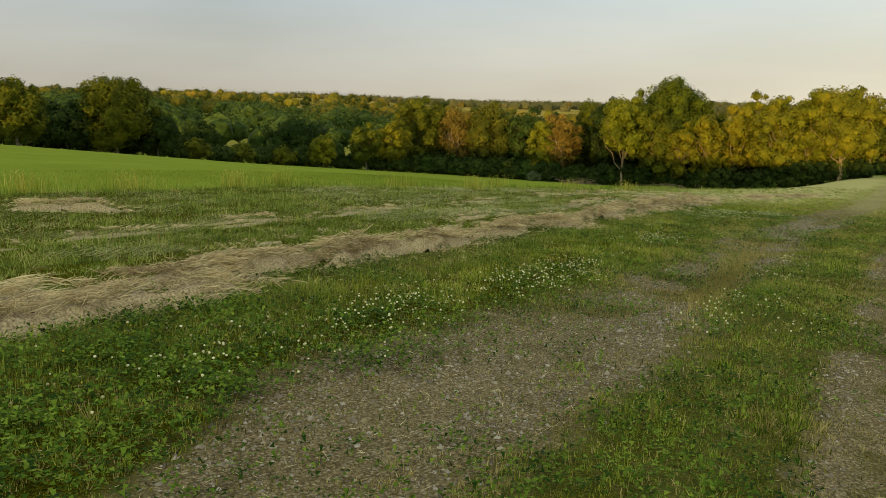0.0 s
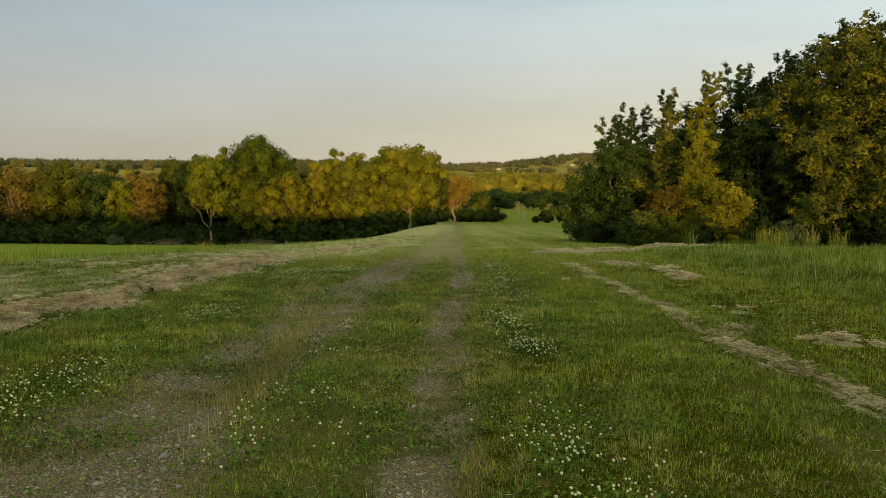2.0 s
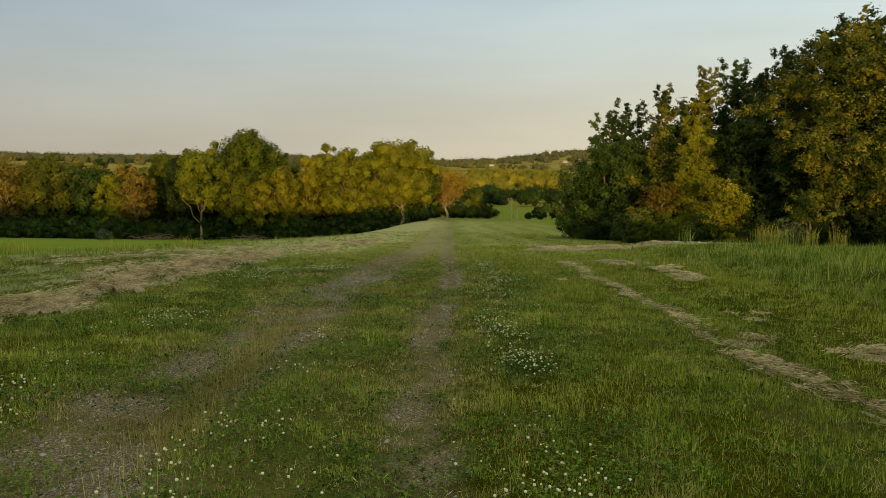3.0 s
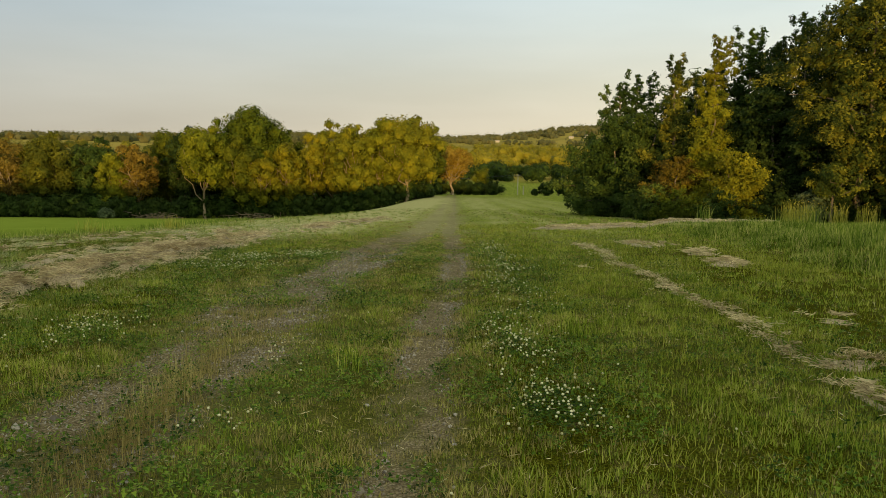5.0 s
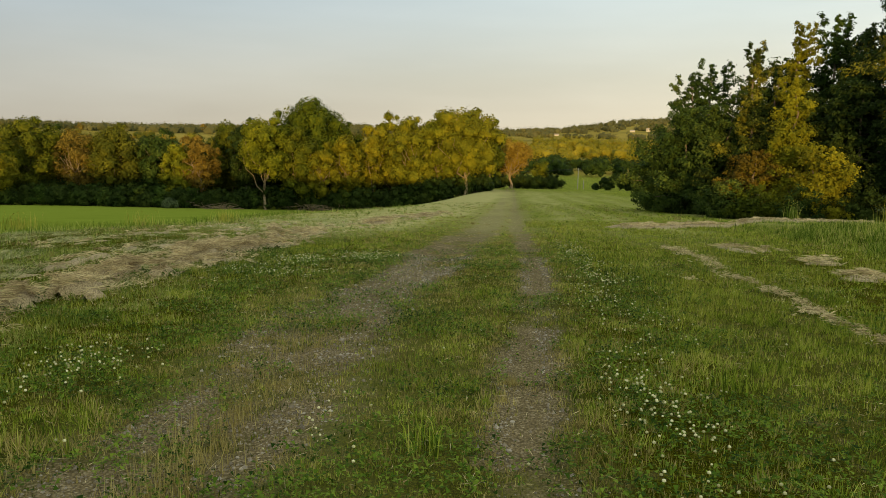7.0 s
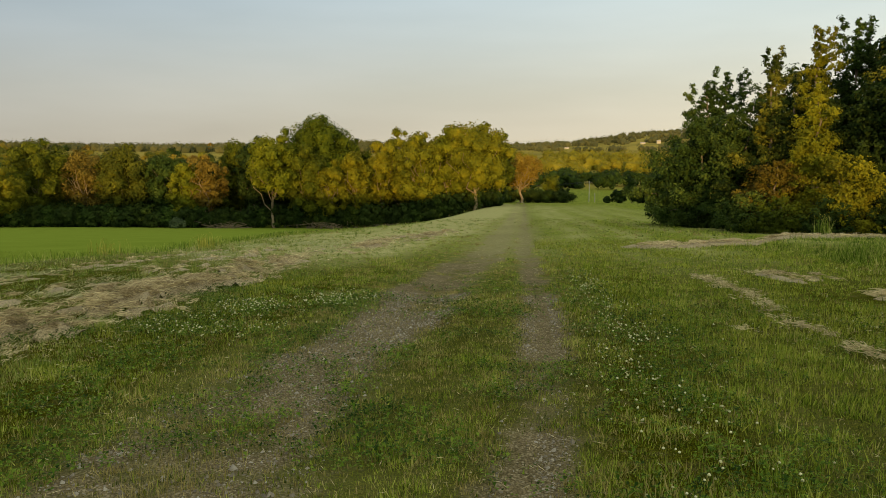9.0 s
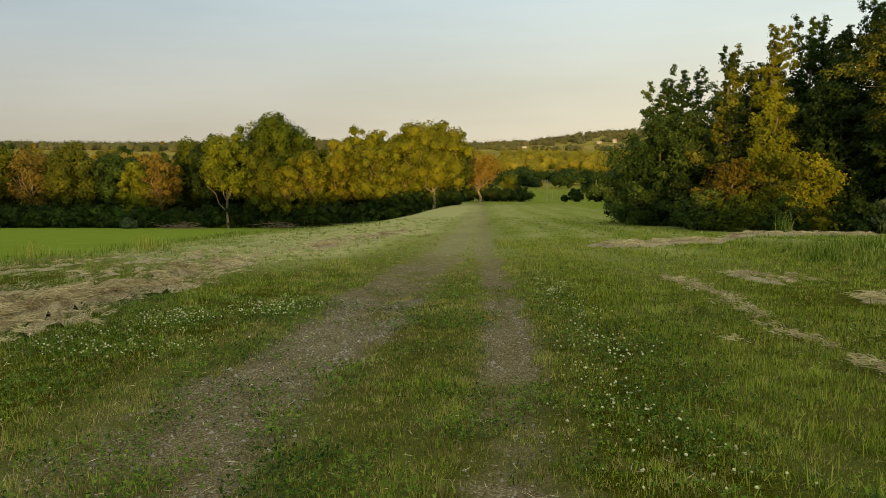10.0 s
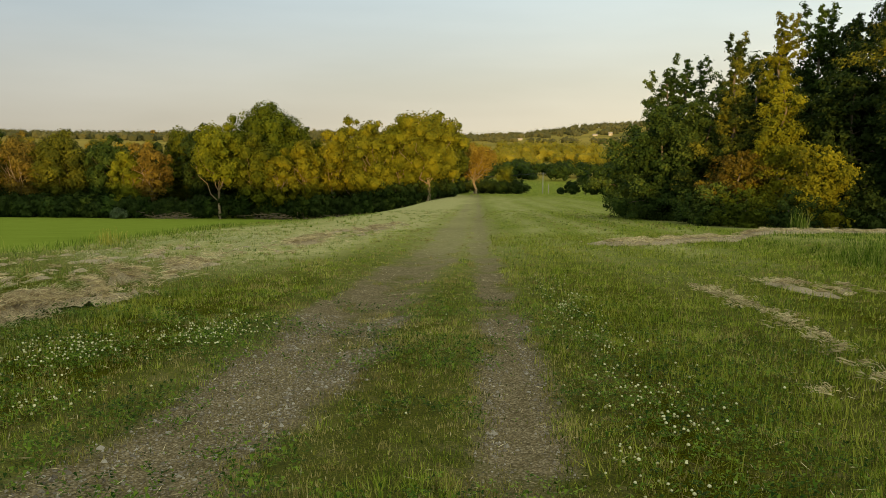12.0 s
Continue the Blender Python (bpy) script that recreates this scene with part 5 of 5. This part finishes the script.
def gravel():
    rng = np.random.default_rng(46)
    oct_v = np.array([(1, 0, -0.2), (-1, 0, -0.2), (0, 1, -0.2), (0, -1, -0.2), (0.2, 0.1, 0.9)], float)
    oct_f = np.array([(0, 2, 4), (2, 1, 4), (1, 3, 4), (3, 0, 4)])
    x, y = scatter(rng, -3.6, 1.2, 2.0, 21, 1600)
    k = rng.random(len(x)) < bare(x, y) ** 1.15
    x, y = x[k], y[k]
    s = np.exp(rng.normal(math.log(0.0053), 0.55, len(x)))
    n = len(x)
    v = oct_v[None] * s[:, None, None] * rng.uniform(0.6, 1.3, (n, 5, 1)) * [1, 1, 0.8]
    a_ = rng.uniform(0, 6.28, n)[:, None]
    vx, vy = v[..., 0] * np.cos(a_) - v[..., 1] * np.sin(a_), v[..., 0] * np.sin(a_) + v[..., 1] * np.cos(a_)
    v = np.stack([vx + x[:, None], vy + y[:, None], v[..., 2] + land(x, y)[:, None] + 0.002], 2).reshape(-1, 3)
    f = (oct_f[None] + (np.arange(n) * 5)[:, None, None]).reshape(-1, 3)
    tagged(new("gravel", np_mesh("gravel", v, f, STONE)), "loose grey-brown gravel in worn wheel tracks", "gravel", kind="stuff")
    # larger stones, one by one
    shapes = []
    for j in range(5):
        bm = bmesh.new()
        bmesh.ops.create_icosphere(bm, subdivisions=1, radius=1.0)
        for q in bm.verts:
            q.co *= 1 + 0.5 * (noise.random() - 0.5)
            q.co.z *= 0.55
        me = bpy.data.meshes.new("stone")
        bm.to_mesh(me)
        bm.free()
        me.materials.append(STONE)
        shapes.append(me)
    x, y = scatter(rng, -3.2, 0.9, 2.2, 20, 6)
    k = rng.random(len(x)) < bare(x, y)
    track = tagged(new("track_stones"), "larger pale stones lying in the wheel tracks", "stone")
    for x_, y_ in list(zip(x[k], y[k]))[:220]:
        ob = new("stone", shapes[int(rng.integers(5))])
        ob.parent = track
        ob.matrix_basis = pose(x_, y_, float(land(x_, y_)) + 0.004, 0, 0, rng.uniform(0, 360)) @ Matrix.Scale(rng.uniform(0.009, 0.018), 4)


def hay_row(line, widths, height, wisps, seed, label, broken=0.35, bed=True):
    """A raked row of hay: a lumpy broken mound, with wisps of long strands lying over it and beside it."""
    rng = np.random.default_rng(seed)
    L = np.array(line, float)
    seg = np.concatenate([[0], np.cumsum(np.hypot(*np.diff(L, axis=0).T))])
    root = thing("hay_row", (0, 0, 0), label, "hay", "rows of raked hay")

    def at(s, u):
        """Place on the row: s along it, u from one edge (-1) to the other (1)."""
        cx, cy = np.interp(s, seg, L[:, 0]), np.interp(s, seg, L[:, 1])
        tx, ty = np.interp(s + 0.3, seg, L[:, 0]) - np.interp(s - 0.3, seg, L[:, 0]), np.interp(s + 0.3, seg, L[:, 1]) - np.interp(s - 0.3, seg, L[:, 1])
        tl = np.hypot(tx, ty) + 1e-9
        wd = np.interp(s, seg, widths) * (0.65 + 0.7 * rough(s * 0.7, s * 0 + 3.3, seed + 1)) / 2
        off = u * wd + 0.35 * np.interp(s, seg, widths) * (rough(s * 0.8, s * 0, seed + 5) - 0.5)
        return cx + ty / tl * off, cy - tx / tl * off, np.arctan2(ty, tx)

    def lump(s, u):
        body = ease(rough(s * 0.95 + u * 1.5, u * 2.3 - s * 0.55 + seed, seed), broken, broken + 0.16)
        ends = ease(s, 0, 0.5) * (1 - ease(s, seg[-1] - 0.6, seg[-1]))
        return np.clip(1 - u * u, 0, 1) ** 0.5 * body * ends * (0.45 + 1.1 * rough(s * 3.4 + u, u * 3.2 - s, seed + 3))

    if bed:
        ns, nu = int(seg[-1] / 0.11) + 2, 15
        S, U = np.meshgrid(np.linspace(0, seg[-1], ns), np.linspace(-1, 1, nu), indexing="ij")
        s, u = S.ravel(), U.ravel()
        x, y, _ = at(s, u)
        top = lump(s, u)
        z = land(x, y) + height * top - 0.02
        i = (np.arange(ns - 1)[:, None] * nu + np.arange(nu - 1)).ravel()
        i = i[top[i] + top[i + 1] + top[i + nu] + top[i + nu + 1] > 0.8]
        part("mound", np_mesh("mound", np.stack([x, y, z], 1), np.stack([i, i + 1, i + nu + 1, i + nu], 1), HAY_BED, True), root)
    # wisps: bundles of strands that lie the same way
    s, u = rng.uniform(0, seg[-1], wisps), np.clip(rng.normal(0, 0.55, wisps), -1.5, 1.5)
    h = lump(s, np.clip(u, -0.97, 0.97))
    keep = rng.random(wisps) < 0.05 + 1.2 * h
    s, u, h = s[keep], u[keep], h[keep]
    x, y, way = at(s, u)
    m, per = len(s), 16
    way = way + np.where(rng.random(m) < 0.75, rng.normal(0.45, 0.45, m), rng.uniform(-1.6, 1.6, m))
    wide = rng.uniform(0.02, 0.07, m)
    lift = height * h + rng.uniform(0.0, 0.03, m)
    base = land(x, y) + (lift if bed else 0.025) + 0.02
    r = lambda v: np.repeat(v, per)
    n = m * per
    ang = r(way) + rng.normal(0, 0.22, n)
    ln_ = r(rng.uniform(0.3, 1.0, m)) * float(np.clip(0.4 * np.mean(widths), 0.1, 0.24)) * rng.uniform(0.5, 1.2, n)
    far = 1 + 0.06 * np.clip(r(y) - 6, 0, 40)
    a_, b_ = rng.normal(0, 1, n) * r(wide), rng.normal(0, 0.35, n) * ln_
    c = np.stack([r(x) - np.sin(r(way)) * a_ + np.cos(r(way)) * b_, r(y) + np.cos(r(way)) * a_ + np.sin(r(way)) * b_, r(base) + rng.uniform(-0.01, 0.025, n)], 1)
    d = np.stack([np.cos(ang) * ln_ / 2, np.sin(ang) * ln_ / 2, rng.normal(0, 0.1, n) * ln_], 1)
    w = np.stack([-np.sin(ang), np.cos(ang), rng.normal(0, 0.8, n)], 1) * (0.0014 * far)[:, None]
    v = np.stack([c - d, c + w + [0, 0, 0.006], c + d, c - w + [0, 0, 0.006]], 1).reshape(-1, 3)
    k = np.arange(n)[:, None] * 4
    tagged(part("loose_hay", np_mesh("loose_hay", v, np.concatenate([k + [[0, 1, 2]], k + [[0, 2, 3]]]), HAY), root), kind="stuff")


def tuft(x, y, n, length, seed, label, mat, heads=True, spread=0.22, wide=0.013):
    """A stand of tall dry stalks with seed heads."""
    rng = np.random.default_rng(seed)
    root = thing("grass_tuft", (0, 0, 0), label, "grass", "tall dry tufts at the field edges")
    px, py = x + rng.normal(0, spread, n), y + rng.normal(0, spread, n)
    v, f = blades(rng, px, py, length * rng.uniform(0.6, 1.15, n), np.full(n, wide), 0.32 if heads else 0.6, segs=2)
    tagged(part("stand", np_mesh("stand", v, f, mat), root), kind="stuff")
    if heads:
        tips = v.reshape(-1, 5, 3)[:, 4]
        sel = tips[rng.random(n) < 0.3]
        hv, hf = leaves(rng, sel, np.full(len(sel), 0.07), rng.normal(0, 1, (len(sel), 3)) * [1, 1, 0.2], 0.3)
        tagged(part("seed_spray", np_mesh("seed_spray", hv, hf, GRASS_YELLOW), root), kind="stuff")


def clippings():
    """Loose dry clippings left lying all over the mown ground."""
    rng = np.random.default_rng(47)
    x, y = np.concatenate([np.stack(scatter(rng, -12, 8, 1.5, 26, 85)), np.stack(scatter(rng, -5, 5, 2, 20, 130)), np.stack(scatter(rng, -11, 6, 24, 48, 40))], 1)
    k = rng.random(len(x)) < 0.12 + 0.9 * ease(rough(x * 0.6, y * 0.4, 81), 0.45, 0.75) * (0.3 + 0.9 * ease(-x, 3, 4.5) + 0.3 * ease(x, 2, 4)) + 0.16 * ease(bare(x, y), 0.15, 0.5)
    x, y = x[k], y[k]
    n = len(x)
    ang, ln_ = rng.normal(1.4, 0.9, n), rng.uniform(0.025, 0.09, n)
    d = np.stack([np.cos(ang) * ln_ / 2, np.sin(ang) * ln_ / 2, rng.normal(0, 0.12, n) * ln_], 1)
    w = np.stack([-np.sin(ang), np.cos(ang), rng.normal(0, 0.6, n)], 1) * (0.0008 + 0.00004 * y)[:, None]
    c = np.stack([x, y, land(x, y) + rng.uniform(0.015, 0.06, n)], 1)
    v = np.stack([c - d, c + w, c + d, c - w], 1).reshape(-1, 3)
    i = np.arange(n)[:, None] * 4
    stuff("clippings", [(v, np.concatenate([i + [[0, 1, 2]], i + [[0, 2, 3]]]))], HAY, "loose dry grass clippings on mown ground", "hay")


lawn()
clippings()
verge()
crop()
clover()
gravel()
HEAP = "small heap of dry hay in grass"
hay_row([(-4.85, 2.4), (-4.85, 3.6), (-4.9, 5.2), (-4.95, 7.5), (-4.85, 10), (-4.75, 13.2)], [0.9, 1.0, 1.0, 0.85, 0.85, 0.9], 0.17, 2700, 75, "heavy lumpy raked row of dry hay", 0.47)
hay_row([(-4.72, 12.8), (-4.7, 16), (-4.85, 20), (-5.15, 24.5)], [0.9, 1.05, 1.15, 1.25], 0.18, 3600, 61, "long raked row of pale dry hay", 0.55)
hay_row([(-5.15, 24), (-5.2, 31), (-5.0, 38), (-4.5, 46), (-4.1, 56)], [1.3, 1.5, 1.6, 1.6, 1.5], 0.1, 4200, 81, "long raked row of pale dry hay, thinning out", 0.6)
hay_row([(-5.9, 5.6), (-6.2, 8), (-6.1, 11), (-6.2, 15), (-6.4, 20), (-6.9, 26), (-7.2, 33)], [0.8, 0.7, 0.7, 0.8, 1.0, 1.2, 1.2], 0.07, 600, 73, "thin broken row of pale hay on stubble", 0.57)
hay_row([(-8.2, 4), (-8.0, 9), (-7.9, 15), (-8.4, 22), (-8.6, 32)], [0.8] * 5, 0.06, 600, 62, "thin broken row of pale hay on stubble", 0.56)
hay_row([(-11.4, 7.0), (-10.8, 7.9), (-10.0, 8.3)], [0.45, 0.55, 0.45], 0.12, 150, 63, "small heap of dry hay on stubble", 0.3)
hay_row([(3.45, 6.0), (3.1, 7.5), (3.02, 9.0), (2.9, 10.5)], [0.4, 0.36, 0.32, 0.28], 0.04, 420, 64, "narrow raked row of dry hay in grass", 0.44)
hay_row([(2.9, 10.6), (3.1, 12.5), (3.08, 15.4), (3.03, 18.3), (3.2, 20.4), (3.3, 24.2)], [0.3, 0.28, 0.28, 0.32, 0.4, 0.3], 0.03, 600, 74, "narrow broken row of dry hay in grass", 0.42, False)
hay_row([(2.95, 10.6), (3.25, 10.9), (3.7, 11.2)], [0.3, 0.34, 0.2], 0.05, 70, 71, "small wisp of hay beside the raked row", 0.3)
hay_row([(3.75, 10.4), (4.1, 10.2), (4.5, 10.0)], [0.3, 0.4, 0.3], 0.07, 110, 65, HEAP, 0.26)
hay_row([(3.7, 13.1), (4.1, 12.8), (4.5, 12.6)], [0.3, 0.36, 0.3], 0.05, 40, 76, HEAP, 0.34)
hay_row([(2.2, 11.8), (2.35, 11.95)], [0.2, 0.2], 0.03, 20, 77, HEAP, 0.2, False)
hay_row([(2.35, 17.6), (2.45, 17.9)], [0.3, 0.3], 0.03, 30, 78, HEAP, 0.2, False)
hay_row([(4.75, 25.0), (4.8, 24.2), (4.9, 22.4)], [0.6, 0.8, 0.6], 0.08, 130, 72, HEAP, 0.34)
hay_row([(4.5, 18.6), (4.85, 18.3), (5.3, 18.0)], [0.5, 0.6, 0.5], 0.08, 90, 66, HEAP, 0.3)
hay_row([(4.7, 20.6), (5.2, 20.4), (5.7, 20.5)], [0.5, 0.6, 0.5], 0.08, 80, 67, HEAP, 0.34)
hay_row([(3.6, 35), (4.8, 36), (8.6, 38.7), (12, 41), (16, 43)], [1.4, 1.7, 1.8, 1.8, 1.6], 0.13, 1100, 68, "raked row of hay below the tree clump", 0.36)
for k, (x, y) in enumerate([(-12.0, 25.0), (-13.4, 13.9), (-13.2, 15.2), (-11.8, 18.6), (-13.9, 9.0), (-10.9, 21.2), (-13.8, 11.2), (-10.6, 28.5), (-9.9, 33)]):
    tuft(x, y, 85 if k != 7 else 50, 0.45, 70 + k, "tall straw-yellow grass tuft at the crop edge", GRASS_YELLOW)
for k, (x, y) in enumerate([(14.2, 37), (15.2, 38), (13.4, 36), (16.5, 38.5), (12.0, 42), (18.5, 40)]):
    tuft(x, y, 90, 1.0, 90 + k, "tall seeding weeds on the grassy bank", GRASS_YELLOW if k % 3 != 1 else GRASS_TALL)
for k, (x, y, n) in enumerate([(1.35, 12.05, 90), (-0.45, 10.7, 70), (0.66, 8.35, 60)]):
    tuft(x, y, n, 0.2, 110 + k, "lush green grass tuft beside the track", GRASS_BRIGHT if k == 2 else GRASS, False, 0.07, 0.006)
